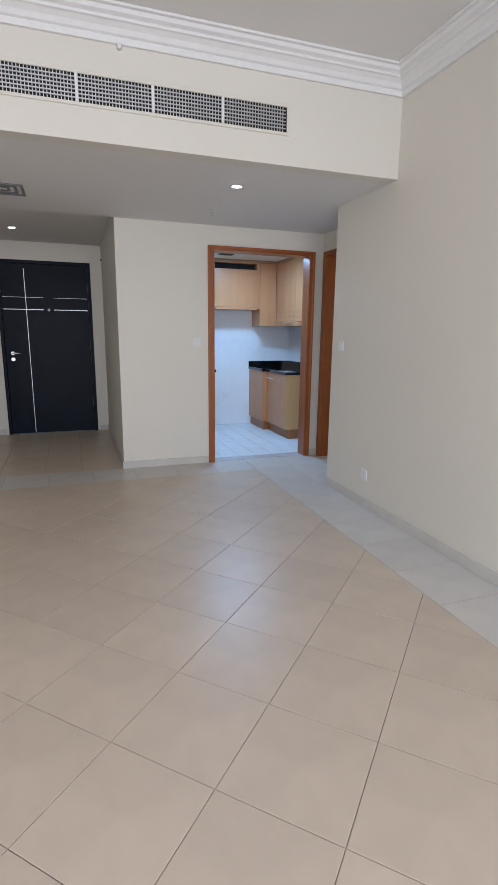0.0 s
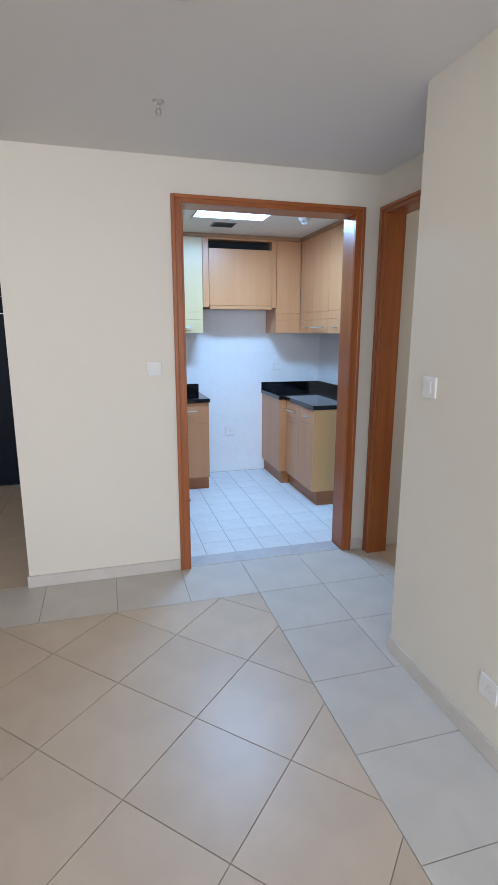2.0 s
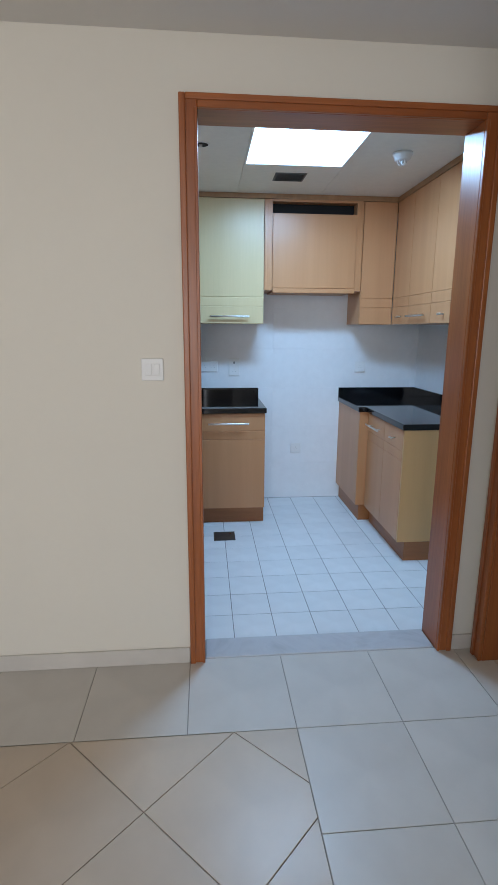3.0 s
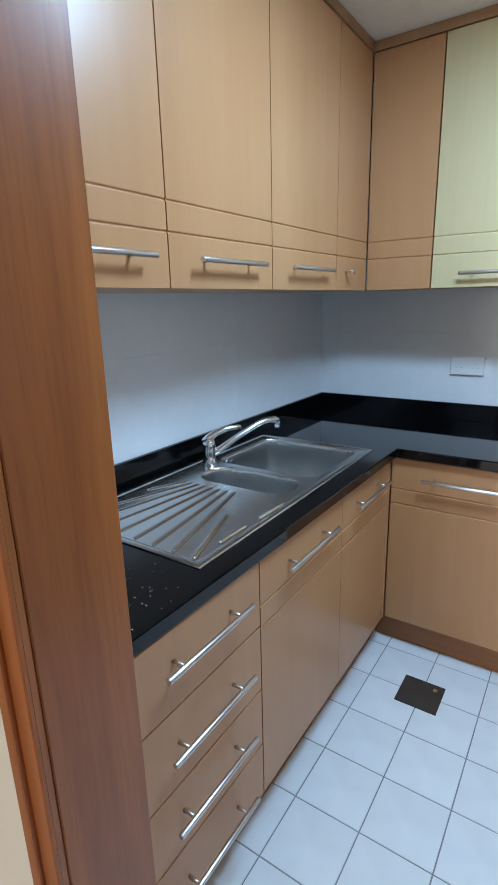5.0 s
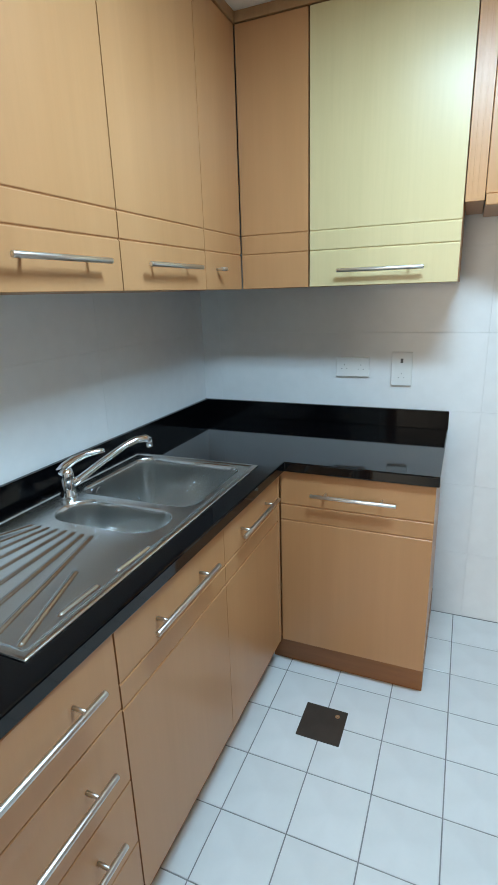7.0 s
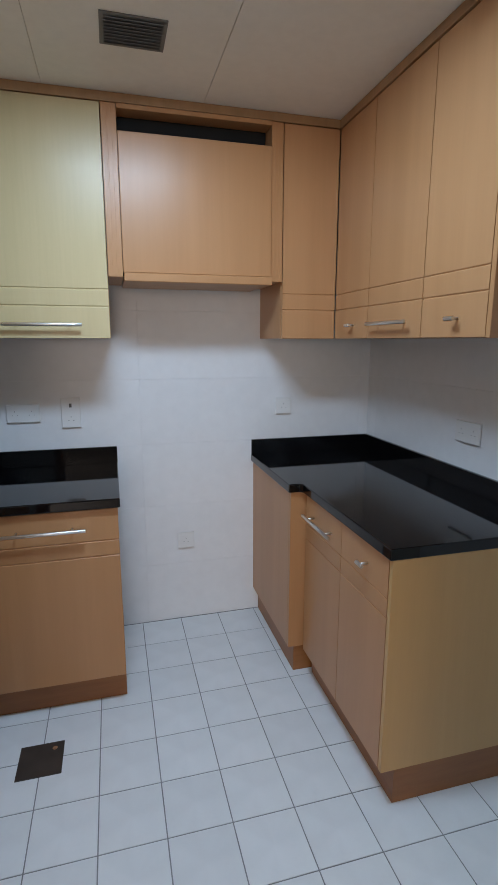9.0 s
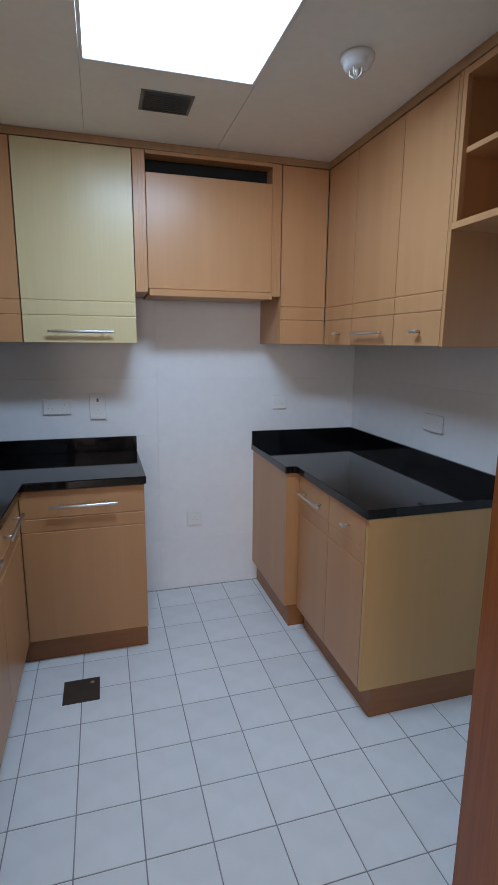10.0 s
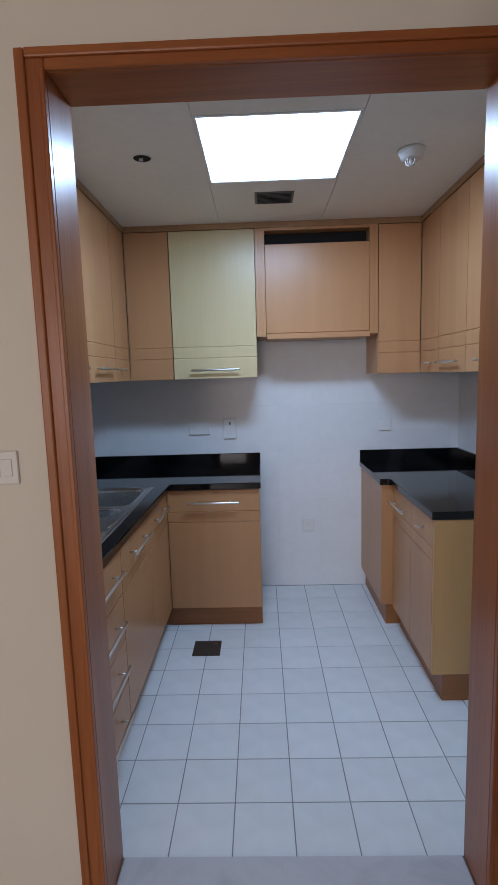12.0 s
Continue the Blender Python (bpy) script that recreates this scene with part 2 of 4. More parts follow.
# kitchen front wall, towards the living room
b = bmesh.new()
add_box(b, HX, DY, 0, OX0, KY0, 2.6)
add_box(b, OX1, DY, 0, KX1, KY0, 2.6)
add_box(b, OX0, DY, OZ, OX1, KY0, 2.6)
structure("wall_kitchen_front", b, PAINT, PAINTED)
structure("wall_hall_east", box(HX, KY0, 0, KX0 - 0.012, HALLY, 2.7), PAINT, PAINTED)
DX0, DX1, DZ = -0.86, 0.323, 2.318
b = bmesh.new()
add_box(b, DX1, HALLY, 0, HX + 0.2, HALLY + 0.15, 2.7)
add_box(b, HALLX0 - 0.15, HALLY, 0, DX0, HALLY + 0.15, 2.7)
add_box(b, DX0, HALLY, DZ, DX1, HALLY + 0.15, 2.7)
structure("wall_entrance", b, PAINT, PAINTED)
structure("wall_hall_west", box(HALLX0 - 0.15, DY, 0, HALLX0, HALLY, 2.7), PAINT, PAINTED)
structure("wall_west_return", box(LX0, DY, 0, HALLX0 - 0.15, DY + 0.15, 2.7), PAINT, PAINTED)
structure("wall_west", box(LX0 - 0.15, LY0, 0, LX0, DY + 0.15, CEILZ + 0.1), PAINT, PAINTED)
b = bmesh.new()
WIN = (-1.9, 1.5, 0.45, 2.65)
add_box(b, LX0, LY0 - 0.15, 0, WIN[0], LY0, CEILZ + 0.1)
add_box(b, WIN[1], LY0 - 0.15, 0, WX + 0.15, LY0, CEILZ + 0.1)
add_box(b, WIN[0], LY0 - 0.15, 0, WIN[1], LY0, WIN[2])
add_box(b, WIN[0], LY0 - 0.15, WIN[3], WIN[1], LY0, CEILZ + 0.1)
structure("wall_south", b, PAINT, PAINTED)
structure("bulkhead", box(LX0, BY, SOFF, WX, BY + 0.12, CEILZ + 0.1), PAINT, "cream-painted bulkhead with an air grille let into it")
structure("ceiling_living", box(LX0, LY0, CEILZ, WX, BY, CEILZ + 0.1), CEIL, "off-white painted plaster ceiling with a moulded cornice")
b = bmesh.new()
add_box(b, LX0, BY + 0.12, SOFF, WX, DY, SOFF + 0.1)
add_box(b, WX, 4.17, SOFF, NX, DY, SOFF + 0.1)
structure("ceiling_soffit", b, CEIL, "lower off-white plaster ceiling with small downlights")
structure("ceiling_hall", box(HALLX0, DY, HALLZ, HX, HALLY, HALLZ + 0.1), CEIL, "off-white painted plaster ceiling of the entrance hall")
# room behind the second door
structure("wall_side_room", box(NX + 0.13, 5.36, 0, 4.3, 5.46, 2.6), PAINT, PAINTED)
structure("wall_side_room_east", box(4.2, 3.6, 0, 4.3, 5.36, 2.6), PAINT, PAINTED)
structure("wall_side_room_south", box(NX + 0.13, 3.5, 0, 4.3, 3.6, 2.6), PAINT, PAINTED)
structure("ceiling_side_room", box(NX + 0.13, 3.6, 2.5, 4.2, 5.36, 2.6), CEIL, "off-white painted plaster ceiling")
# kitchen shell
structure("wall_kitchen_west", box(KX0 - 0.012, KY0, 0, KX0, KY1, 2.6), WGROUT, "pale grout bed behind white wall tiles")
structure("wall_kitchen_north", box(KX0 - 0.012, KY1, 0, KX1 + 0.1, KY1 + 0.1, 2.6), WGROUT, "pale grout bed behind white wall tiles")
structure("wall_kitchen_east", box(KX1, KY0, 0, KX1 + 0.1, KY1, 2.6), WGROUT, "pale grout bed behind white wall tiles")


def prism_profile(profile, place, along):
    """A moulding: (out, height) profile swept in a straight run; place(s, out, z) gives the corner points."""
    bm = bmesh.new()
    ends = [[bm.verts.new(place(s, o, z)) for o, z in profile] for s in along]
    k = len(profile)
    for i in range(k):
        bm.faces.new((ends[0][i], ends[0][(i + 1) % k], ends[1][(i + 1) % k], ends[1][i]))
    bm.faces.new(ends[0][::-1])
    bm.faces.new(ends[1])
    bmesh.ops.recalc_face_normals(bm, faces=bm.faces)
    return bm


# moulded cornice round the living room's ceiling
CP = [(1.2 * o_, 1.24 * z_) for o_, z_ in ((0, -0.11), (0.018, -0.11), (0.022, -0.095), (0.022, -0.085), (0.034, -0.08), (0.046, -0.062), (0.066, -0.048), (0.078, -0.045), (0.08, -0.034), (0.1, -0.026), (0.108, -0.012), (0.124, -0.01), (0.126, 0), (0, 0))]
CORN = "white moulded plaster cornice"
structure("cornice_north", prism_profile(CP, lambda s, o, z: (s[0] + o * s[1], BY - o, CEILZ + z - 0.001), ((LX0, 1), (WX, -1))), CORNICE, CORN)
structure("cornice_east", prism_profile(CP, lambda s, o, z: (WX - o, s[0] + o * s[1], CEILZ + z - 0.001), ((LY0, 1), (BY, -1))), CORNICE, CORN)
structure("cornice_west", prism_profile(CP, lambda s, o, z: (LX0 + o, s[0] + o * s[1], CEILZ + z - 0.001), ((LY0, 1), (BY, -1))), CORNICE, CORN)

# skirting
SK, SKT = 0.075, 0.011
SKL = "pale ceramic skirting strip along the wall's foot"
for name, c in (("baseboard_east", (WX - SKT, LY0, WX, 4.17 + SKT)), ("baseboard_niche_end", (WX, 4.17, NX, 4.17 + SKT)), ("baseboard_niche", (NX - SKT, 4.17 + SKT, NX, 4.2)),
                ("baseboard_door_wall", (HX - SKT, DY - SKT, OX0 - 0.002, DY)), ("baseboard_strip", (OX1 + 0.002, DY - SKT, NX, DY)), ("baseboard_hall", (HX - SKT, DY, HX, HALLY)),
                ("baseboard_entrance", (DX1 + 0.03, HALLY - SKT, HX - SKT, HALLY)), ("baseboard_entrance_west", (HALLX0, HALLY - SKT, DX0 - 0.03, HALLY)), ("baseboard_hall_west", (HALLX0, DY, HALLX0 + SKT, HALLY - SKT)),
                ("baseboard_side_room", (NX + 0.13, 5.36 - SKT, 4.2, 5.36))):
    structure(name, box(c[0], c[1], 0, c[2], c[3], SK, 0.002), PTILE, SKL)

# window behind the start of the walk
w = tagged(thing("window_1", pose(0, LY0 - 0.1, 0), "large white-framed window of the living room", "window"), kind="structure")
for i in range(4):
    x = WIN[0] + (WIN[1] - WIN[0] - 0.05) * i / 3
    part("window_frame", box(x, 0, WIN[2], x + 0.05, 0.06, WIN[3]), WHITE, w)
for z in (WIN[2], WIN[3] - 0.05):
    part("window_frame", box(WIN[0], 0.002, z, WIN[1], 0.058, z + 0.05), WHITE, w)


# door frames: lining with a stepped architrave on either face
def door_frame(name, width, height, depth, m, label):
    f = tagged(thing(name, m, label, "door frame"), kind="structure")
    A, I = 0.066, 0.03
    # lining (x across the opening, y through the wall, front at y = 0)
    for side in (0, 1):
        x0, x1 = (0.001, A) if side == 0 else (width - A, width - 0.001)
        part("jamb", box(x0, 0.0005, 0, x1, depth, height - 0.001, 0.002), CHERRY, f)
    head = part("lintel", box(0, 0, 0, 0.044, depth - 0.001, width - 2 * A - 0.001, 0.002), CHERRY, f)
    head.matrix_local = Matrix(((0, 0, 1, A + 0.0005), (0, 1, 0, 0.0005), (1, 0, 0, height - 0.045), (0, 0, 0, 1)))
    for y0, y1 in ((-0.014, 0.0),):
        o = -1 if y0 < 0 else 1
        ys = (y0, y1)
        for x0, x1 in ((0, A), (width - A, width)):
            bm = bmesh.new()
            add_box(bm, x0, ys[0], 0, x1, ys[1], height - 0.0005, 0.003)
            out0, out1 = (x0, x0 + 0.024) if x0 == 0 else (x1 - 0.024, x1)
            yy = (ys[0] - 0.008, ys[0] + 0.004) if o < 0 else (ys[1] - 0.004, ys[1] + 0.008)
            add_box(bm, out0, yy[0], 0, out1, yy[1], height - 0.0005, 0.004, 2)
            in0, in1 = (x1 - 0.012, x1) if x0 == 0 else (x0, x0 + 0.012)
            yy2 = (ys[0] - 0.004, ys[0] + 0.004) if o < 0 else (ys[1] - 0.004, ys[1] + 0.004)
            add_box(bm, in0, yy2[0], 0, in1, yy2[1], height - 0.045, 0.002)
            part("architrave", bm, CHERRY, f)
        bm = bmesh.new()
        add_box(bm, 0, 0, 0, 0.045, ys[1] - ys[0], width - 2 * A, 0.003)
        yy = (-0.008, 0.004) if o < 0 else (ys[1] - ys[0] - 0.004, ys[1] - ys[0] + 0.008)
        add_box(bm, 0.023, yy[0], -A + 0.024, 0.045, yy[1], width - A - 0.024, 0.004, 2)
        ob = part("architrave_head", bm, CHERRY, f)
        # grain runs along the head: local z lies along the opening
        ob.matrix_local = Matrix(((0, 0, 1, A), (0, 1, 0, ys[0]), (1, 0, 0, height - 0.045), (0, 0, 0, 1)))
    return f


FRAME_LABEL = "reddish cherry-stained wooden door frame with stepped architrave"
door_frame("door_1", OX1 - OX0, OZ, 0.155, pose(OX0, DY, 0), FRAME_LABEL + " round the open kitchen doorway")
door_frame("door_2", 1.01, OZ, 0.13, pose(NX, 5.262, 0, 0, 0, -90), FRAME_LABEL + " round the open side doorway")
structure("threshold", box(OX0 + 0.07, DY + 0.012, -0.02, OX1 - 0.07, KY0 - 0.002, 0.006, 0.002), MARBLE, "grey veined marble threshold strip in the doorway")


# ---- kitchen cabinets ----
def bar_handle(parent, x0, x1, z, y=0.0):
    """A straight bar on two posts."""
    bm = bmesh.new()
    add_rod(bm, (x0, y - 0.034, z), (x1, y - 0.034, z), 0.0068, bevel=0.0015)
    inset = min(0.05, (x1 - x0) * 0.18)
    for x in (x0 + inset, x1 - inset):
        add_rod(bm, (x, y - 0.032, z), (x, y + 0.001, z), 0.0045, seg=10)
    return part("handle", bm, HANDLE, parent, "satin steel bar handle", True)


def knob_handle(parent, x, z):
    bm = bmesh.new()
    add_rod(bm, (x - 0.02, -0.03, z), (x + 0.02, -0.03, z), 0.0068, bevel=0.0015)
    add_rod(bm, (x, -0.028, z), (x, 0.001, z), 0.005, seg=10)
    return part("handle", bm, HANDLE, parent, "short satin steel handle", True)


def front(parent, name, x0, z0, x1, z1, grooves=(), mat=None, handle=None, hz=0.0, hl=0.0, t=0.019, gap=0.0021):
    """A door or drawer front whose face lies at y = 0, cut by level grooves."""
    c, g = 0.0012, 0.0018
    prof = [(t, z0 + gap), (c, z0 + gap), (0, z0 + gap + c)]
    for gz in sorted(grooves):
        prof += [(0, gz - g - 0.0028), (0.0007, gz - g - 0.0012), (0.0022, gz - g), (0.0036, gz - g * 0.5), (0.0036, gz + g * 0.5), (0.0022, gz + g), (0.0007, gz + g + 0.0012), (0, gz + g + 0.0028)]
    prof += [(0, z1 - gap - c), (c, z1 - gap), (t, z1 - gap)]
    bm = prism_profile(prof, lambda s, o, z: (s, o, z), (x0 + gap, x1 - gap))
    d = part(name, bm, mat or BEECH, parent)
    c = (x0 + x1) / 2
    if handle == "bar":
        bar_handle(d, c - hl / 2, c + hl / 2, hz)
    elif handle == "knob":
        knob_handle(d, c + hl, hz)
    return d


def carcass(parent, x0, z0, x1, z1, depth, y0=0.02, mat=None):
    return part("body", box(x0 + 0.0005, y0, z0, x1 - 0.0005, depth, z1, 0.001), mat or BEECH, parent)


UB, UT = 1.51, 2.395          # upper cabinets
CT, CU = 0.904, 0.867        # worktop
BB = 0.128                  # underside of the base fronts
LFX, BFY, RFX = 1.366, 6.945, 2.695   # faces of the left, back and right base runs
ULX, UBY, URX = 1.133, 7.20, 2.925     # faces of the upper runs
UG, BG = (1.638, 1.706), (0.667, 0.731)

# left upper run, doors towards +x; local x runs along +y
UPL = "beech-laminate wall cabinet with two grooves and steel handle"
for y0, y1, kind in ((5.505, 5.953, "bar"), (5.953, 6.42, "bar"), (6.42, 6.892, "bar"), (6.892, 7.196, "knob")):
    c = thing("wall_cabinet", pose(ULX, y0, 0, 0, 0, 90), UPL + (" above the sink" if kind == "bar" else ""), "cabinet", "left wall cabinets")
    wd = y1 - y0
    carcass(c, 0, UB + 0.003, wd, UT, ULX - KX0 - 0.01)
    front(c, "door", 0, UB, wd, UT, UG, None, kind, 1.581, 0.3 if kind == "bar" else -0.067)
# back upper run
c = thing("wall_cabinet", pose(0, UBY, 0), "beech-laminate corner wall panel with two grooves", "cabinet")
carcass(c, ULX + 0.004, UB + 0.003, 1.404, UT, KY1 - UBY - 0.01)
front(c, "panel", ULX + 0.001, UB, 1.404, UT, UG)
c = thing("wall_cabinet", pose(0, UBY, 0), "pale yellow laminate wall cabinet with steel bar handle", "cabinet")
carcass(c, 1.406, UB + 0.003, 1.925, UT, KY1 - UBY - 0.01)
front(c, "door", 1.406, UB, 1.925, UT, UG, YELLOW, "bar", 1.565, 0.298, t=0.021)
c = thing("wall_cabinet", pose(0, UBY, 0), "beech-laminate corner wall cabinet beside the hood", "cabinet")
carcass(c, 2.668, UB + 0.003, URX - 0.002, UT, KY1 - UBY - 0.01)
front(c, "panel", 2.668, UB, URX - 0.001, UT, UG)
# hood housing between its two pilasters
h = thing("hood_housing", pose(0, UBY, 0), "beech-laminate cooker hood housing with flap and dark slot", "cabinet")
for x0, x1 in ((1.927, 1.985), (2.615, 2.666)):
    bm = bmesh.new()
    add_box(bm, x0, 0.0006, 1.757, x1, 0.34, UT, 0.001)
    n3 = 3
    for i in range(n3):
        a = x0 + 0.004 + (x1 - x0 - 0.008) * i / n3
        add_box(bm, a + 0.001, 0.0, 1.757, a + (x1 - x0 - 0.008) / n3 - 0.001, 0.008, UT, 0.002)
    part("pilaster", bm, BEECH, h)
part("flap", box(1.9865, -0.008, 1.775, 2.6135, 0.016, 2.298, 0.002), BEECH, h)
part("bottom_lip", box(1.988, -0.03, 1.738, 2.613, 0.012, 1.772, 0.003), BEECH, h)
# solid block behind the flap; its black colour gives the slot's shade
part("slot_shade", box(1.987, 0.09, 1.8, 2.613, 0.34, 2.39), OPENING_SHADE, h, "near-black block standing for the shade in the slot above the flap")
part("slot_head", box(1.987, -0.004, 2.378, 2.613, 0.08, UT, 0.001), BEECH, h)
part("underside", box(1.989, 0.013, 1.745, 2.611, 0.34, 1.76), BEECH, h)
# right upper run, doors towards -x; local x runs along -y
for y1, y0, kind in ((7.196, 6.885, "knob"), (6.885, 6.512, "bar"), (6.512, 6.2, "knob")):
    c = thing("wall_cabinet", pose(URX, y1, 0, 0, 0, -90), "beech-laminate wall cabinet with two grooves and " + ("steel bar handle" if kind == "bar" else "short steel handle"), "cabinet", "right wall cabinets")
    wd = y1 - y0
    carcass(c, 0, UB + 0.003, wd, UT, KX1 - URX - 0.01)
    front(c, "door", 0, UB, wd, UT, UG, None, kind, 1.567, 0.272 if kind == "bar" else 0.03)
# open shelf unit over the refrigerator's place
s = thing("open_shelf_unit", pose(URX, 6.198, 0, 0, 0, -90), "open beech-laminate shelf unit, empty, with one middle shelf", "shelf")
SD = KX1 - URX - 0.01
part("side_panel", box(0, -0.002, UB, 0.018, SD, UT, 0.001), BEECH, s)
part("stile", box(0.019, -0.001, 1.925, 0.04, 0.02, UT, 0.001), BEECH, s)
part("side_panel", box(0.672, 0, 1.905, 0.69, SD, UT, 0.001), BEECH, s)
part("bottom_board", box(0.0185, -0.002, 1.905, 0.6715, SD, 1.928, 0.001), BEECH, s)
part("middle_shelf", box(0.0185, 0.015, 2.14, 0.6715, SD - 0.02, 2.158, 0.001), BEECH, s)
part("back_panel", box(0.0185, SD - 0.018, 1.929, 0.6715, SD, UT), BEECH, s)
part("top_board", box(0.0185, 0.0, 2.372, 0.6715, SD - 0.019, UT - 0.001), BEECH, s)

# wooden rail between the cabinets and the ceiling
for name, c in (("trim_back", (ULX - 0.006, UBY - 0.006, KX1, KY1)), ("trim_left", (KX0, KY0, ULX + 0.006, UBY - 0.0065)), ("trim_right", (URX - 0.006, KY0, KX1, UBY - 0.0065))):
    structure(name, box(c[0], c[1], UT + 0.001, c[2], c[3], KZ - 0.001, 0.001), BEECH_DARK, "brown wooden rail closing the gap above the wall cabinets")

# ---- base cabinets ----
c = thing("base_cabinet", pose(LFX, 5.505, 0, 0, 0, 90), "beech-laminate base cabinet with four drawers and steel bar handles", "cabinet")
carcass(c, 0, BB, 0.448, CU, 0.57)
for z0, z1, HZ in ((BB, 0.303, 0.207), (0.303, 0.483, 0.405), (0.483, 0.676, 0.591), (0.676, CU - 0.004, 0.791)):
    front(c, "drawer", 0, z0, 0.447, z1, (), None, "bar", HZ, 0.295)
part("kickboard", box(0, 0.055, 0, 0.448, 0.07, BB - 0.002), KICK, c)
c = thing("base_cabinet", pose(LFX, 5.954, 0, 0, 0, 90), "beech-laminate sink base cabinet with two steel bar handles", "cabinet")
part("body", box(0.0005, 0.02, BB, 0.93, 0.57, 0.6, 0.001), BEECH, c)
part("rail", box(0.0005, 0.02, 0.6005, 0.93, 0.036, CU), BEECH, c)
for x0, x1 in ((0, 0.507), (0.507, 0.966)):
    front(c, "door", x0, BB, x1, CU - 0.004, BG, None, "bar", 0.793, 0.308, gap=0.0009)
part("filler", box(0.968, -0.001, BB, 0.985, 0.019, CU - 0.002, 0.001), BEECH, c)
part("kickboard", box(0, 0.055, 0, 1.0, 0.07, BB - 0.002), KICK, c)
c = thing("base_cabinet", pose(0, BFY, 0), "beech-laminate corner base cabinet with steel bar handle", "cabinet")
carcass(c, LFX - 0.02, BB, 1.915, CU, KY1 - BFY - 0.01)
front(c, "door", LFX + 0.003, BB, 1.918, CU - 0.004, BG, None, "bar", 0.79, 0.3)
part("kickboard", box(LFX - 0.05, 0.05, 0, 1.916, KY1 - BFY - 0.02, BB - 0.002), KICK, c)
# right run: two doors, and a deeper blind panel beside the cooker's gap
RY0, RYN = 6.222, 6.95
RB = 0.13
c = thing("base_cabinet", pose(RFX, RYN, 0, 0, 0, -90), "beech-laminate base cabinet with two doors, worn at its foot", "cabinet")
wd = RYN - RY0
part("body", box(0, 0.02, RB, wd - 0.019, KX1 - RFX - 0.01, CU), BEECH, c)
front(c, "door", 0.03, RB, 0.38, CU - 0.004, BG, None, "bar", 0.785, 0.265)
front(c, "door", 0.38, RB, wd - 0.02, CU - 0.004, BG, None, "knob", 0.79, 0.03)
part("end_panel", box(wd - 0.0185, 0.0, RB, wd, KX1 - RFX - 0.004, CU - 0.002, 0.001), HONEY, c)
part("kickboard", box(0.02, 0.05, 0, wd - 0.003, KX1 - RFX - 0.004, RB - 0.002), KICK, c)
c = thing("base_cabinet", pose(0, RYN, 0), "beech-laminate blind base cabinet beside the empty cooker space", "cabinet")
part("side_panel", box(2.635, 0.019, RB, 2.653, KY1 - RYN - 0.006, CU - 0.002, 0.001), BEECH, c)
part("front_post", box(2.635, 0.0, RB, RFX + 0.02, 0.018, CU - 0.002, 0.001), BEECH, c)
part("body", box(2.654, 0.019, RB, KX1 - 0.01, KY1 - RYN - 0.006, CU - 0.002), BEECH, c)
part("kickboard", box(2.665, 0.012, 0, KX1 - 0.01, KY1 - RYN - 0.01, RB - 0.002), KICK, c)

# ---- worktops: L-shaped on the left, with the sink's opening ----
SX0, SX1, SY0, SY1 = 0.8, 1.316, 5.787, 6.86
CEX, CEY = 1.388, 6.928


def slab(outline, z0, z1, bevel=0.004):
    bm = bmesh.new()
    lo = [bm.verts.new((x, y, z0)) for x, y in outline]
    hi = [bm.verts.new((x, y, z1)) for x, y in outline]
    bm.faces.new(lo[::-1])
    bm.faces.new(hi)
    k = len(outline)
    for i in range(k):
        bm.faces.new((lo[i], lo[(i + 1) % k], hi[(i + 1) % k], hi[i]))
    bmesh.ops.recalc_face_normals(bm, faces=bm.faces)
    bmesh.ops.bevel(bm, geom=list(bm.edges), offset=bevel, segments=2, affect="EDGES", profile=0.5)
    return bm


wt = thing("worktop", pose(0, 0, 0), "L-shaped polished black granite worktop with upstand, speckled white", "worktop")
e = 0.012
# one slab in pieces that meet round the sink's cut-out
part("top", slab([(KX0 + 0.001, KY0 + 0.012), (CEX - 0.019, KY0 + 0.012), (CEX + 0.004, CEY), (1.926, CEY), (1.926, KY1 - 0.001), (KX0 + 0.001, KY1 - 0.001), (KX0 + 0.001, SY1 - e), (SX1 - e, SY1 - e), (SX1 - e, SY0 + e), (KX0 + 0.001, SY0 + e)], CU, CT), GRANITE, wt)
part("top_strip", box(KX0 + 0.001, SY0 + e, CU, SX0 + e, SY1 - e, CT - 0.0005), GRANITE, wt)
ST, SH = 0.02, 0.985
part("upstand", box(KX0 + 0.001, KY0 + 0.014, CT, KX0 + ST, KY1 - 0.001, SH, 0.002), GRANITE, wt)
part("upstand", box(KX0 + ST + 0.0005, KY1 - ST, CT, 1.926, KY1 - 0.001, SH, 0.002), GRANITE, wt)
wt = thing("worktop", pose(0, 0, 0), "polished black granite worktop with upstand on the base cabinets", "worktop")
part("top", slab([(2.622, RYN - 0.012), (2.67, RYN - 0.012), (2.682, RYN - 0.026), (2.682, RY0 - 0.006), (KX1 - 0.001, RY0 - 0.006), (KX1 - 0.001, KY1 - 0.001), (2.622, KY1 - 0.001)], CU, CT), GRANITE, wt)
part("upstand", box(2.624, KY1 - ST, CT, KX1 - ST - 0.0005, KY1 - 0.001, SH, 0.002), GRANITE, wt)
part("upstand", box(KX1 - ST, RY0 - 0.004, CT, KX1 - 0.001, KY1 - 0.001, SH, 0.002), GRANITE, wt)


# ---- sink ----
def rounded_rect(x, y, cx, cy, hx, hy, r):
    qx, qy = abs(x - cx) - hx + r, abs(y - cy) - hy + r
    return math.hypot(max(qx, 0), max(qy, 0)) + min(max(qx, qy), 0) - r


def smooth(v):
    v = min(1, max(0, v))
    return v * v * (3 - 2 * v)


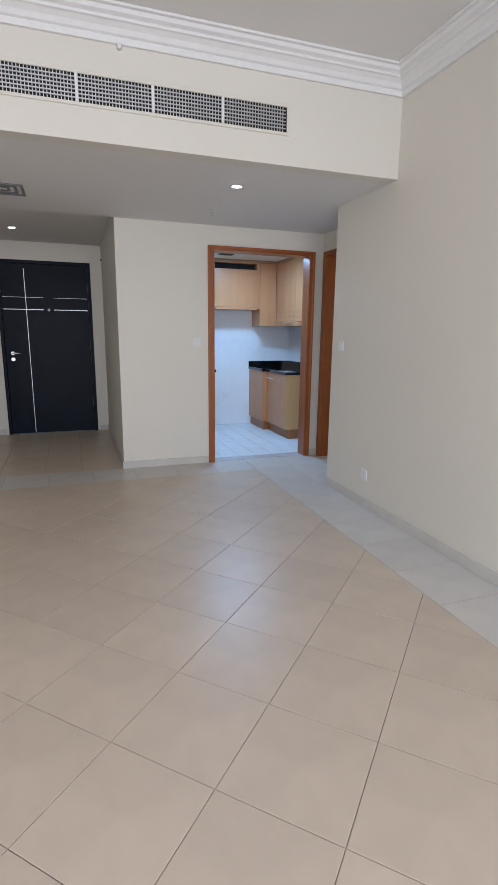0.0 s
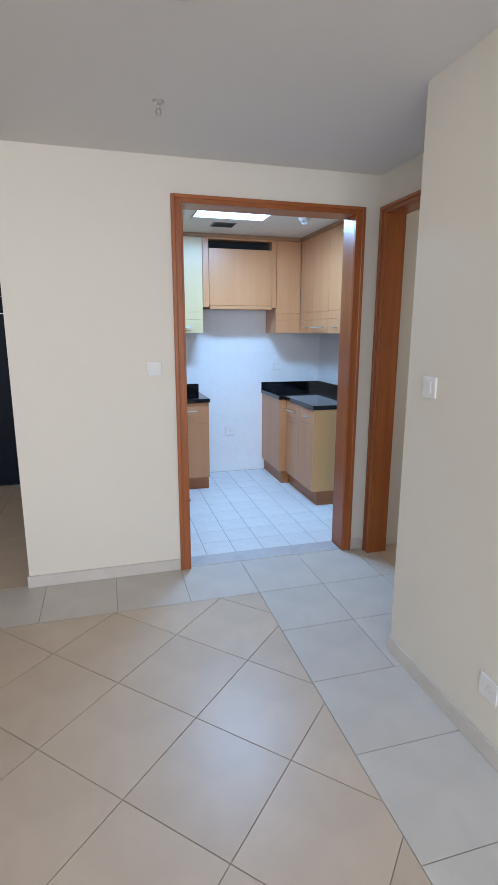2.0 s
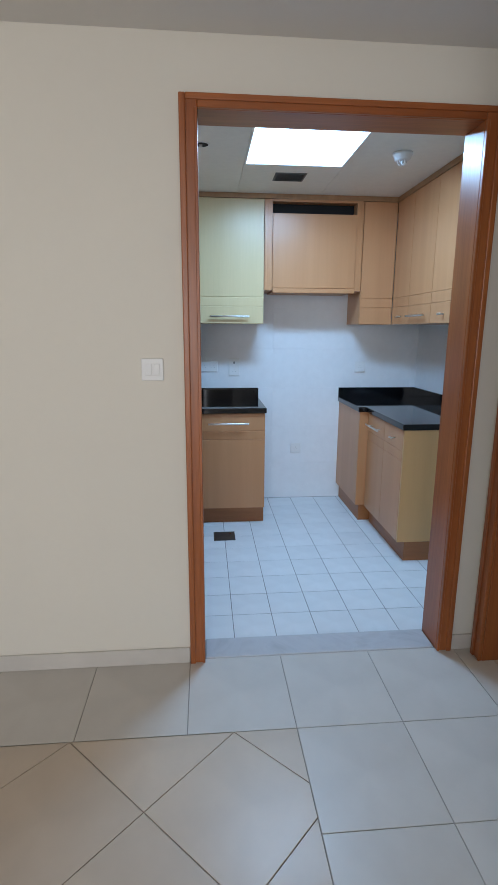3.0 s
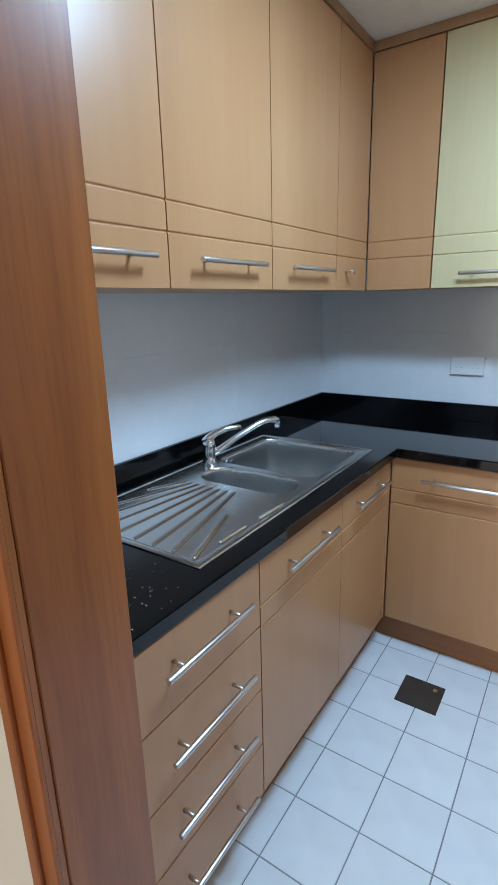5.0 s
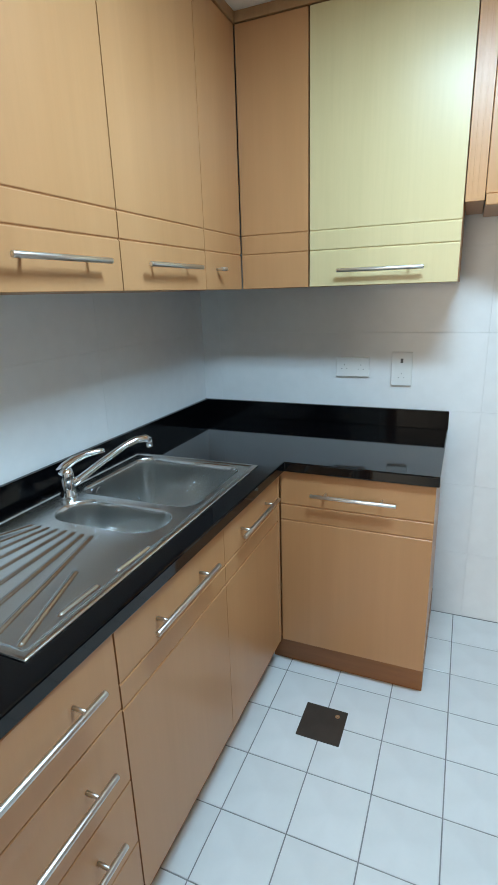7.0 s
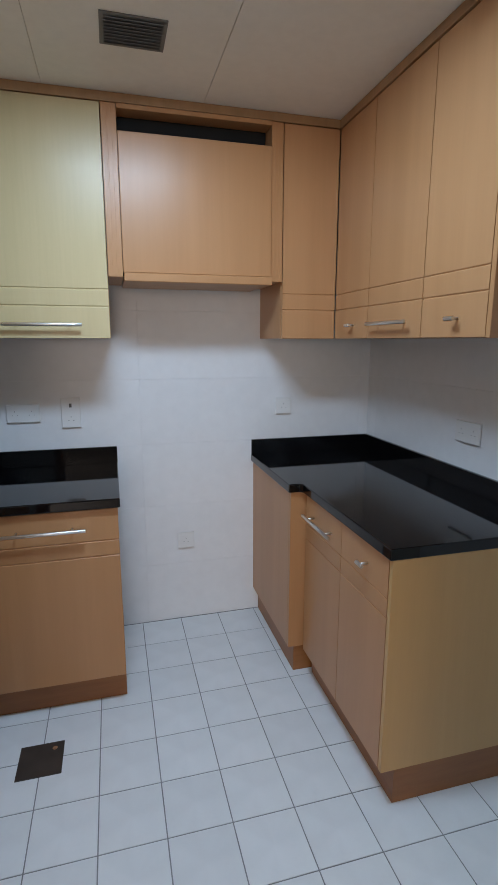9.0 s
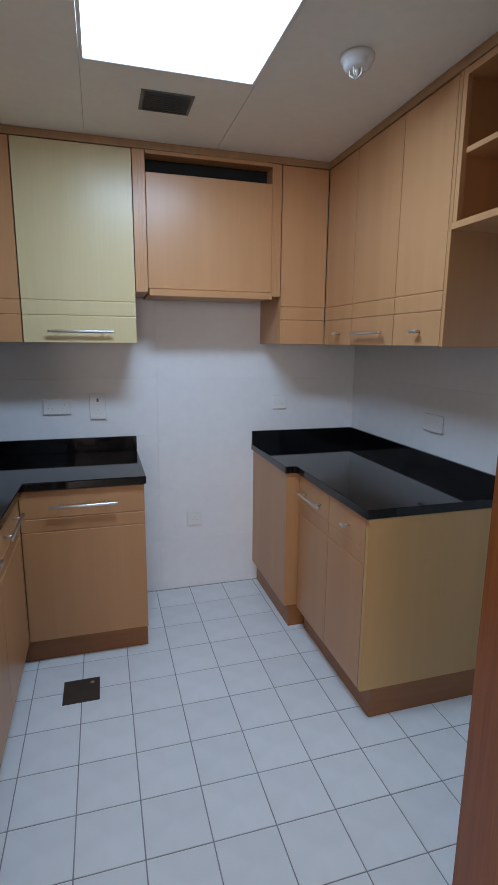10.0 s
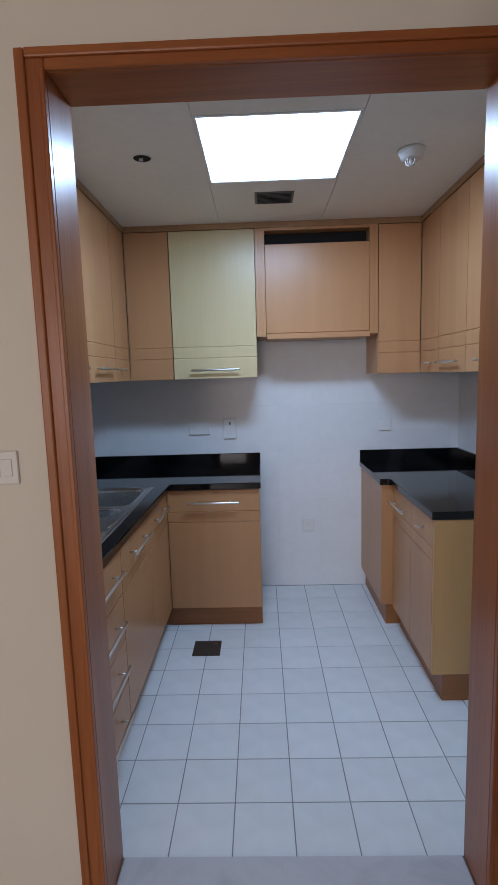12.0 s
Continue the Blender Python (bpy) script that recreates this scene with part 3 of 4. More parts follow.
RIBS = [((0.884 + 0.0647 * i, 5.82), (0.965 + 0.0295 * i, 6.205)) for i in range(6)]
RIBS += [((1.272, 5.819), (1.195, 6.05)), ((0.85, 5.918), (0.937, 6.204)), ((0.857, 6.094), (0.909, 6.205)), ((1.276, 5.914), (1.278, 6.02)), ((1.282, 6.09), (1.288, 6.203))]
BIG = (1.066, 6.635, 0.208, 0.19, 0.055)
SMALL = (1.082, 6.335, 0.178, 0.08, 0.075)


def sink_height(x, y):
    edge = min(x - SX0, SX1 - x, y - SY0, SY1 - y)
    h = 0.003 + 0.002 * smooth(edge / 0.006) - 0.003 * smooth((edge - 0.014) / 0.01)
    for (cx, cy, hx, hy, r), depth in ((BIG, 0.185), (SMALL, 0.13)):
        d = rounded_rect(x, y, cx, cy, hx, hy, r)
        h -= depth * smooth(-d / 0.016)
    for (ax, ay), (bx, by) in RIBS:
        t = min(1, max(0, ((x - ax) * (bx - ax) + (y - ay) * (by - ay)) / ((bx - ax) ** 2 + (by - ay) ** 2)))
        d = math.hypot(x - ax - t * (bx - ax), y - ay - t * (by - ay))
        if d < 0.0085:
            h += 0.0046 * smooth(1 - d / 0.0085)
    return h


sink = thing("kitchen_sink", pose(0, 0, CT), "stainless steel sink with two bowls and ribbed drainer", "sink")
NXS, NYS = 196, 476
bm = bmesh.new()
rows = []
for j in range(NYS + 1):
    y = SY0 + (SY1 - SY0) * j / NYS
    rows.append([bm.verts.new((x, y, sink_height(x, y))) for x in (SX0 + (SX1 - SX0) * i / NXS for i in range(NXS + 1))])
for j in range(NYS):
    for i in range(NXS):
        bm.faces.new((rows[j][i], rows[j][i + 1], rows[j + 1][i + 1], rows[j + 1][i]))
rim = rows[0] + [q[-1] for q in rows[1:]] + rows[-1][-2::-1] + [q[0] for q in rows[-2:0:-1]]
foot = [bm.verts.new((v_.co.x, v_.co.y, 0.0003)) for v_ in rim]
for i in range(len(rim)):
    bm.faces.new((foot[i], foot[(i + 1) % len(rim)], rim[(i + 1) % len(rim)], rim[i]))
part("basin", bm, STEEL, sink, "", True)
for cx, cy, dz, r in ((BIG[0], BIG[1], -0.181, 0.042), (SMALL[0], SMALL[1], -0.126, 0.03)):
    part("waste", lathe([(r, 0.001), (r, 0.004), (r * 0.8, 0.005), (r * 0.7, 0.002), (0.004, 0.002)], 24), CHROME, sink).location = (cx, cy, dz)
ov = part("overflow", rod((0, 0, 0), (0.004, 0, 0), 0.016, seg=20, bevel=0.001), CHROME, sink)
ov.location = (BIG[0] - BIG[2] + 0.012, BIG[1] - 0.1, -0.03)

# ---- mixer tap ----
TX, TY = 0.858, 6.41
tap = thing("mixer_tap", pose(TX, TY, CT + 0.003), "chrome single-lever mixer tap with a long swivel spout", "tap")
part("base", lathe([(0.027, 0), (0.027, 0.006), (0.023, 0.012), (0.022, 0.05), (0.024, 0.054), (0.024, 0.076), (0.018, 0.088), (0.006, 0.092)]), CHROME, tap, "", True)
bm = bmesh.new()
d = Vector((0.14, 0.26, 0)).normalized() * 1.36
add_tube(bm, [d * a + Vector((0, 0, z)) for a, z in ((0.0, 0.03), (0.03, 0.045), (0.09, 0.085), (0.15, 0.12), (0.18, 0.131), (0.205, 0.13), (0.215, 0.12))], [0.012, 0.0125, 0.011, 0.0105, 0.0115, 0.013, 0.013])
part("spout", bm, CHROME, tap, "", True)
bm = bmesh.new()
add_rod(bm, tuple(d * 0.212 + Vector((0, 0, 0.128))), tuple(d * 0.216 + Vector((0, 0, 0.098))), 0.0115)
part("nozzle", bm, CHROME, tap, "", True)
bm = bmesh.new()
d2 = Vector((0.6, 0.8, 0)).normalized()
add_tube(bm, [d2 * a + Vector((0, 0, z)) for a, z in ((-0.02, 0.082), (0.0, 0.096), (0.03, 0.112), (0.07, 0.123), (0.11, 0.126), (0.125, 0.125))], [0.012, 0.0145, 0.0125, 0.01, 0.0085, 0.006])
part("lever", bm, CHROME, tap, "", True)

# ---- black bag on the worktop, and crumbs round it ----
bag = thing("black_bag", pose(0.955, 5.605, CT), "soft black bag with a steel ring standing on the worktop", "bag")
bm = bmesh.new()
prof = [(0.0, 0.93), (0.01, 0.99), (0.05, 1.0), (0.12, 0.97), (0.18, 0.9), (0.23, 0.78), (0.265, 0.6), (0.285, 0.38), (0.293, 0.15)]
rings = []
for z, k in prof:
    ring = []
    for q in range(32):
        a = 2 * math.pi * q / 32
        c_, s_ = math.cos(a), math.sin(a)
        f = 1 / (abs(c_) ** 3.2 + abs(s_) ** 3.2) ** (1 / 3.2) * (1 + 0.02 * math.sin(5 * a + 40 * z))
        ring.append(bm.verts.new((0.15 * k * f * c_, 0.078 * k * f * s_, z * 1.16)))
    rings.append(ring)
for r1, r2 in zip(rings, rings[1:]):
    for q in range(32):
        bm.faces.new((r1[q], r1[(q + 1) % 32], r2[(q + 1) % 32], r2[q]))
bm.faces.new(rings[0][::-1])
bm.faces.new(rings[-1])
part("body", bm, BAGCLOTH, bag, "", True)
bm = bmesh.new()
add_tube(bm, [(0.146, 0.005 + 0.014 * math.cos(a), 0.2 + 0.014 * math.sin(a)) for a in (0.3 + 0.35 * q for q in range(18))], [0.0028] * 18, 8)
part("ring", bm, CHROME, bag, "thin steel ring", True)
bm = bmesh.new()
add_tube(bm, [(0.146, 0.02, 0.15), (0.135, 0.045, 0.155), (0.1, 0.061, 0.16)], [0.003] * 3, 8)
part("zip", bm, CHROME, bag, "bright metal zip", True)
bm = bmesh.new()
rng = random.Random(5)
for q in range(46):
    x, y = rng.gauss(1.27, 0.07), rng.gauss(5.67, 0.07)
    if not (1.06 < x < 1.365 and 5.52 < y < 5.78):
        continue
    s_ = rng.uniform(0.0005, 0.0016)
    bmesh.ops.create_icosphere(bm, subdivisions=1, radius=s_, matrix=pose(x, y, CT + s_ * 0.5, 0, 0, rng.uniform(0, 180)) @ Matrix.Diagonal((rng.uniform(0.8, 2.2), 1, 0.6, 1)))
tagged(part("crumbs", bm, WHITE), "scattered tiny white crumbs on the black worktop", "crumbs", kind="stuff")

# ---- kitchen ceiling with the light panel ----
PX0, PX1, PY0, PY1 = 1.735, 2.314, 5.94, 6.545
b = bmesh.new()
m_ = 0.012
add_box(b, KX0, KY0, KZ, PX0 - m_ - 0.0016, KY1, KZ + 0.05)
add_box(b, PX1 + m_ + 0.0025, KY0, KZ, KX1, KY1, KZ + 0.05)
add_box(b, PX0 - m_, KY0, KZ, PX1 + m_, PY0 - m_, KZ + 0.05)
add_box(b, PX0 - m_, PY1 + m_, KZ, PX1 + m_, KY1, KZ + 0.05)
structure("ceiling_kitchen", b, KCEIL, "off-white panelled kitchen ceiling with fine joints")
structure("ceiling_kitchen_deck", box(KX0, KY0, KZ + 0.08, KX1, KY1, KZ + 0.12), KCEIL, "plain deck above the panelled ceiling")
lp = thing("ceiling_light", pose(0, 0, KZ), "square flush ceiling light panel, glowing cool white", "ceiling light")
bm = bmesh.new()
for c in ((PX0 - m_, PY0 - m_, PX1 + m_, PY0), (PX0 - m_, PY1, PX1 + m_, PY1 + m_), (PX0 - m_, PY0, PX0, PY1), (PX1, PY0, PX1 + m_, PY1)):
    add_box(bm, c[0], c[1], -0.003, c[2], c[3], 0.03)
part("frame", bm, WHITE, lp)
part("diffuser", box(PX0, PY0, 0.004, PX1, PY1, 0.012), PANEL_GLOW, lp, "glowing white diffuser")
v = thing("ceiling_vent", pose(2.035, 6.785, KZ), "small grey rectangular ceiling vent with fine slats", "vent")
part("frame", box(-0.1, -0.085, -0.004, 0.1, 0.085, 0.0, 0.001), VENTGREY, v)
for i in range(9):
    sl = part("slat", box(-0.088, -0.006, -0.0015, 0.088, 0.006, 0.0), VENTGREY, v)
    sl.matrix_local = pose(0, -0.068 + 0.017 * i, -0.006, 25)
dl = thing("recessed_lamp_hole", pose(1.474, 6.253, KZ), "empty recessed downlight, the shade in its hole a flat near-black disc", "ceiling light")
part("ring", lathe([(0.036, -0.003), (0.04, -0.003), (0.042, 0), (0.036, 0.0)], caps=False), WHITE, dl, "", True)
# the ceiling is uncut here: a black disc paints the hole's shade
part("opening", lathe([(0.036, -0.002), (0.001, -0.0015), (0.0, 0.0)]), OPENING_SHADE, dl)
part("clip", box(-0.012, -0.004, -0.012, 0.004, 0.004, -0.0015, 0.001), WHITE, dl)
sd = thing("smoke_detector", pose(2.588, 6.275, KZ), "round white ceiling smoke detector with a caged tip", "detector")
part("base", lathe([(0.055, 0), (0.055, -0.012), (0.05, -0.018), (0.048, -0.02), (0.044, -0.034), (0.03, -0.04), (0.002, -0.04)]), WHITE, sd, "", True)
bm = bmesh.new()
for k in range(5):
    a = k * 2 * math.pi / 5
    add_tube(bm, [(0.024 * math.cos(a), 0.024 * math.sin(a), -0.038), (0.022 * math.cos(a), 0.022 * math.sin(a), -0.055), (0.008 * math.cos(a), 0.008 * math.sin(a), -0.064)], [0.003] * 3, 6)
add_rod(bm, (0, 0, -0.038), (0, 0, -0.066), 0.01, 0.006)
part("cage", bm, WHITE, sd, "", True)


# ---- sockets and switches ----
def wall_plate(name, m, w, h, slots, label, rocker=False):
    """A plate on a wall: local x along the wall, z up, front towards -y."""
    p = thing(name, m, label, "socket" if "socket" in name else "switch")
    part("plate", box(-w / 2, -0.009, -h / 2, w / 2, 0, h / 2, 0.003, 2), WHITE, p)
    for x, z, sw, sh in slots:
        part("rocker" if rocker else "slot", box(x - sw / 2, -0.0125 if rocker else -0.0096, z - sh / 2, x + sw / 2, -0.008, z + sh / 2, 0.001), WHITE if rocker else SOCKETGREY, p)
    return p


PINS = [(-0.011, -0.008, 0.006, 0.003), (0.011, -0.008, 0.006, 0.003), (0, 0.01, 0.003, 0.007)]
KN = KY1 - 0.008
wall_plate("double_socket", pose(1.508, KN, 1.165), 0.148, 0.086, [(x + o, z, a, c) for o in (-0.037, 0.037) for x, z, a, c in PINS], "white double wall socket on tiled wall")
wall_plate("cooker_socket", pose(1.72, KN, 1.162), 0.088, 0.146, [(x, z - 0.03, a, c) for x, z, a, c in PINS] + [(0, 0.035, 0.012, 0.02)], "white upright cooker switch plate on tiled wall")
wall_plate("single_socket", pose(2.8, KN, 1.162), 0.088, 0.086, PINS, "white single wall socket above the worktop")
wall_plate("single_socket", pose(2.26, KN, 0.455), 0.088, 0.086, PINS, "white low wall socket in the empty cooker space")
wall_plate("double_socket", pose(KX1 - 0.008, 6.7, 1.14, 0, 0, -90), 0.148, 0.086, [(x + o, z, a, c) for o in (-0.037, 0.037) for x, z, a, c in PINS], "white double wall socket on tiled wall")
wall_plate("light_switch", pose(1.27, DY, 1.31), 0.086, 0.086, [(-0.016, 0, 0.026, 0.045), (0.016, 0, 0.026, 0.045)], "white two-gang light switch beside the kitchen door", True)
wall_plate("light_switch", pose(WX, 4.005, 1.306, 0, 0, -90), 0.086, 0.086, [(0, 0, 0.03, 0.045)], "white light switch on the cream wall", True)
wall_plate("single_socket", pose(WX, 3.52, 0.272, 0, 0, -90), 0.088, 0.086, PINS, "white low wall socket on the cream wall")
wall_plate("light_switch", pose(3.02, 5.36, 1.32), 0.086, 0.086, [(0, 0, 0.03, 0.045)], "white light switch in the side room", True)

# ---- floor drain ----
fd = thing("floor_drain", pose(1.6, 6.71, 0.001), "square dark metal floor drain cover", "drain")
part("cover", box(-0.077, -0.077, -0.002, 0.077, 0.077, 0.003, 0.001), DARKMETAL, fd)
part("lift_hole", lathe([(0.008, 0.003), (0.009, 0.0036), (0.004, 0.0036), (0.001, 0.003)]), CHROME, fd).location = (0.045, 0.045, 0)

# ---- soffit and bulkhead fittings ----
def downlight(x, y, z):
    d = thing("downlight", pose(x, y, z), "small round recessed downlight, lit", "ceiling light", "downlights")
    part("ring", lathe([(0.034, -0.002), (0.044, -0.004), (0.047, 0), (0.034, 0.0)], caps=False), WHITE, d, "", True)
    part("lamp", lathe([(0.0338, -0.001), (0.001, -0.0015), (0.0005, 0.0)]), DOWN_GLOW, d, "glowing lamp")


downlight(1.258, 3.895, SOFF)
downlight(-0.535, 6.65, HALLZ)
sp = thing("sprinkler", pose(1.269, 4.63, SOFF), "small hanging chrome fire sprinkler head", "sprinkler")
part("rosette", lathe([(0.024, 0), (0.022, -0.006), (0.008, -0.01), (0.001, -0.01)]), HANDLE, sp, "", True)
bm = bmesh.new()
add_rod(bm, (0, 0, -0.008), (0, 0, -0.03), 0.006)
for s_ in (-1, 1):
    add_tube(bm, [(0.005 * s_, 0, -0.026), (0.012 * s_, 0, -0.04), (0.003 * s_, 0, -0.055)], [0.0028] * 3, 6)
part("yoke", bm, HANDLE, sp, "", True)
part("deflector", lathe([(0.002, -0.055), (0.014, -0.056), (0.014, -0.058), (0.001, -0.058)]), HANDLE, sp)
cv = thing("ceiling_diffuser", pose(-0.41, 4.58, SOFF), "square grey metal ceiling air diffuser", "vent")
for k in range(3):
    r0 = 0.16 - 0.05 * k
    bm = bmesh.new()
    for a, c, e_, f_ in ((-r0, -r0, r0, -r0 + 0.02), (-r0, r0 - 0.02, r0, r0), (-r0, -r0 + 0.02, -r0 + 0.02, r0 - 0.02), (r0 - 0.02, -r0 + 0.02, r0, r0 - 0.02)):
        add_box(bm, a, c, -0.012 + 0.003 * k, e_, f_, 0, 0.002)
    part("cone", bm, VENTGREY, cv)

# air grille: a near-black sheet as shade, with four framed sections of crossed bars
GZ0, GZ1 = 2.666, 2.81
g = thing("air_grille", pose(0, BY, 0), "long white-framed aluminium air grille with crossed bars", "vent")
GX = [1.407 - 0.4235 * k for k in range(6)]
# flat sheet on the bulkhead, its black painted in place of shade
part("grille_shade", box(GX[-1], -0.003, GZ0, GX[0], -0.001, GZ1), OPENING_SHADE, g, "near-black sheet standing for the shade behind the bars")
bm = bmesh.new()
add_box(bm, GX[-1] - 0.02, -0.012, GZ1, GX[0] + 0.02, -0.001, GZ1 + 0.018, 0.002)
add_box(bm, GX[-1] - 0.02, -0.012, GZ0 - 0.018, GX[0] + 0.02, -0.001, GZ0, 0.002)
add_box(bm, GX[0], -0.0115, GZ0, GX[0] + 0.02, -0.001, GZ1, 0.001)
part("frame", bm, PAINT, g)
for k in range(1, 6):
    part("mullion", box(GX[k] - 0.009, -0.014, GZ0, GX[k] + 0.009, -0.003, GZ1, 0.002), WHITE, g)
BARL = GX[0] - GX[1] - 0.018
level_bar = upright_bar = None
for k in range(5):
    x0 = GX[k + 1] + 0.009
    for i in range(1, 7):
        if level_bar is None:
            ob = part("bar", box(0, -0.012, -0.0025, BARL, -0.003, 0.0025), ALU, g)
            level_bar = ob.data
        else:
            ob = new("bar", level_bar)
            ob.parent = g
        ob.location = (x0, 0, GZ0 + (GZ1 - GZ0) * i / 7)
    for i in range(1, 22):
        if upright_bar is None:
            ob = part("bar", box(-0.0022, -0.008, 0, 0.0022, -0.0035, GZ1 - GZ0), ALU, g)
            upright_bar = ob.data
        else:
            ob = new("bar", upright_bar)
            ob.parent = g
        ob.location = (x0 + BARL * i / 22, 0, GZ0)
hs = thing("wall_sensor", pose(HX, 7.45, 2.355), "tiny dark sensor knob high on the hall wall", "sensor")
part("body", rod((0, 0, 0), (-0.022, 0, 0), 0.014, 0.01), SOCKETGREY, hs, "", True)
wd_ = thing("wall_detector", pose(0.378, BY, 2.975), "tiny grey knob high on the bulkhead", "detector")
part("body", rod((0, 0, 0), (0, -0.03, 0), 0.016, 0.01), CORNICE, wd_, "", True)

# ---- entrance door ----
ed = tagged(thing("door_3", pose(0, HALLY, 0), "closed black-lacquered entrance door with thin steel inlay lines", "door"), kind="structure")
part("leaf", box(DX0 + 0.045, 0.02, 0.006, DX1 - 0.045, 0.065, DZ - 0.045, 0.002), NAVY, ed)
for c in ((DX0, -0.012, 0, DX0 + 0.043, 0.1, DZ), (DX1 - 0.043, -0.012, 0, DX1, 0.1, DZ), (DX0 + 0.0435, -0.012, DZ - 0.043, DX1 - 0.0435, 0.1, DZ)):
    part("frame", box(*c, 0.003), NAVY, ed)
part("inlay", box(-0.522, 0.017, 0.02, -0.515, 0.0205, 2.215), INLAY, ed, "thin steel inlay line")
for z, w0 in ((1.845, 0.0035), (1.685, 0.009)):
    part("inlay", box(DX0 + 0.06, 0.0165, z, -0.3, 0.0204, z + w0), INLAY, ed, "thin steel inlay line")
    part("inlay", box(-0.17, 0.0165, z, DX1 - 0.06, 0.0204, z + w0), INLAY, ed, "thin steel inlay line")
pv = part("peephole", lathe([(0.018, 0), (0.018, 0.004), (0.01, 0.006), (0.001, 0.004)]), CHROME, ed)
pv.matrix_local = pose(-0.235, 0.02, 1.69, 90)
for z in (1.11, 1.03):
    r_ = part("rose", lathe([(0.026, 0), (0.026, 0.007), (0.022, 0.01), (0.001, 0.01)]), HANDLE, ed)
    r_.matrix_local = pose(-0.73, 0.02, z, 90)
bm = bmesh.new()
add_rod(bm, (-0.73, 0.012, 1.11), (-0.73, -0.035, 1.11), 0.009)
add_tube(bm, [(-0.735, -0.032, 1.11), (-0.7, -0.036, 1.112), (-0.61, -0.034, 1.11)], [0.009, 0.009, 0.007])
part("lever", bm, HANDLE, ed, "steel lever handle", True)
for z in (0.35, 1.15, 1.95):
    part("hinge", rod((DX1 - 0.044, 0.012, z), (DX1 - 0.044, 0.012, z + 0.11), 0.008), SOCKETGREY, ed)


# ---- tiles, one by one ----
def clip_poly(poly, axis, limit, keep_less):
    out = []
    for i, p in enumerate(poly):
        q = poly[(i + 1) % len(poly)]
        pin, qin = (p[axis] <= limit) == keep_less, (q[axis] <= limit) == keep_less
        if pin:
            out.append(p)
        if pin != qin:
            t = (limit - p[axis]) / (q[axis] - p[axis])
            out.append(tuple(a + t * (c - a) for a, c in zip(p, q)))
    return out


def inset(poly, d):
    k, out = len(poly), []
    for i in range(k):
        p0, p1, p2 = Vector(poly[i - 1]), Vector(poly[i]), Vector(poly[(i + 1) % k])
        a, c = (p1 - p0).normalized(), (p2 - p1).normalized()
        na, nc = Vector((-a.y, a.x)), Vector((-c.y, c.x))
        s_ = na + nc
        out.append(p1 + s_ * (d / max(0.3, s_.dot(na))))
    return out


def tile_mesh(poly, gap, h, cham=0.0012):
    """A flat tile on z = 0 from a counter-clockwise outline, with a chamfered rim; its bottom lies at -h."""
    k = len(poly)
    o, i_ = inset(poly, gap / 2), inset(poly, gap / 2 + cham)
    vs = [(p.x, p.y, -h) for p in o] + [(p.x, p.y, -cham * 0.7) for p in o] + [(p.x, p.y, 0) for p in i_]
    fs = [tuple(range(2 * k, 3 * k))]
    for a in (0, k):
        fs += [(a + j, a + (j + 1) % k, a + k + (j + 1) % k, a + k + j) for j in range(k)]
    me = bpy.data.meshes.new("tile")
    me.from_pydata(vs, [], fs)
    return me


MESHES = {}


def tile(poly, gap, h, mat, m, parent):
    cx, cy = sum(p[0] for p in poly) / len(poly), sum(p[1] for p in poly) / len(poly)
    loc = [(p[0] - cx, p[1] - cy) for p in poly]
    key = (mat.name, gap, tuple((round(a, 4), round(c, 4)) for a, c in loc))
    if key not in MESHES:
        MESHES[key] = tile_mesh(loc, gap, h, 0.0004 if mat == WTILE else 0.0012)
        MESHES[key].materials.append(mat)
    ob = new("tile", MESHES[key])
    ob.parent = parent
    ob.matrix_world = m @ Matrix.Translation((cx, cy, 0))
    return ob


def area_of(p):
    return abs(sum(p[i - 1][0] * p[i][1] - p[i][0] * p[i - 1][1] for i in range(len(p)))) / 2


def rect_tiles(xs, ys, gap, h, mat, m, parent, jitter=0.0):
    for x0, x1 in zip(xs, xs[1:]):
        for y0, y1 in zip(ys, ys[1:]):
            if x1 - x0 > 0.015 and y1 - y0 > 0.015:
                t_ = tile([(x0, y0), (x1, y0), (x1, y1), (x0, y1)], gap, h, mat, m, parent)
                if jitter:
                    t_.matrix_world = t_.matrix_world @ pose(0, 0, 0, random.uniform(-jitter, jitter), random.uniform(-jitter, jitter))


def cuts(lo, hi, at, step):
    first = at + step * math.ceil((lo - at) / step + 1e-6)
    out = [lo]
    while first < hi - 1e-6:
        out.append(first)
        first += step
    return out + [hi]


I4 = Matrix.Identity(4)
living_floor = tagged(new("floor_living"), "beige ceramic floor tiles laid diagonally inside a pale straight border", "floor", kind="structure")
# diagonal field
H = 0.2985
BX, BYB = 1.803, 4.871
for i in range(-13, 4):
    for j in range(-24, 3):
        if (i + j) % 2:
            continue
        cx, cy = 1.267 + H * i, 4.2735 + H * j
        poly = [(cx + H, cy), (cx, cy + H), (cx - H, cy), (cx, cy - H)]
        for ax, lim, less in ((0, BX, True), (1, BYB, True), (0, LX0 + 0.42, False), (1, LY0 + 0.42, False)):
            if poly:
                poly = clip_poly(poly, ax, lim, less)
        poly = [p for q, p in enumerate(poly) if math.dist(p, poly[q - 1]) > 1e-4]
        if len(poly) > 2 and area_of(poly) > 0.0004:
            tile(poly, 0.003, 0.01, BTILE, I4, living_floor)
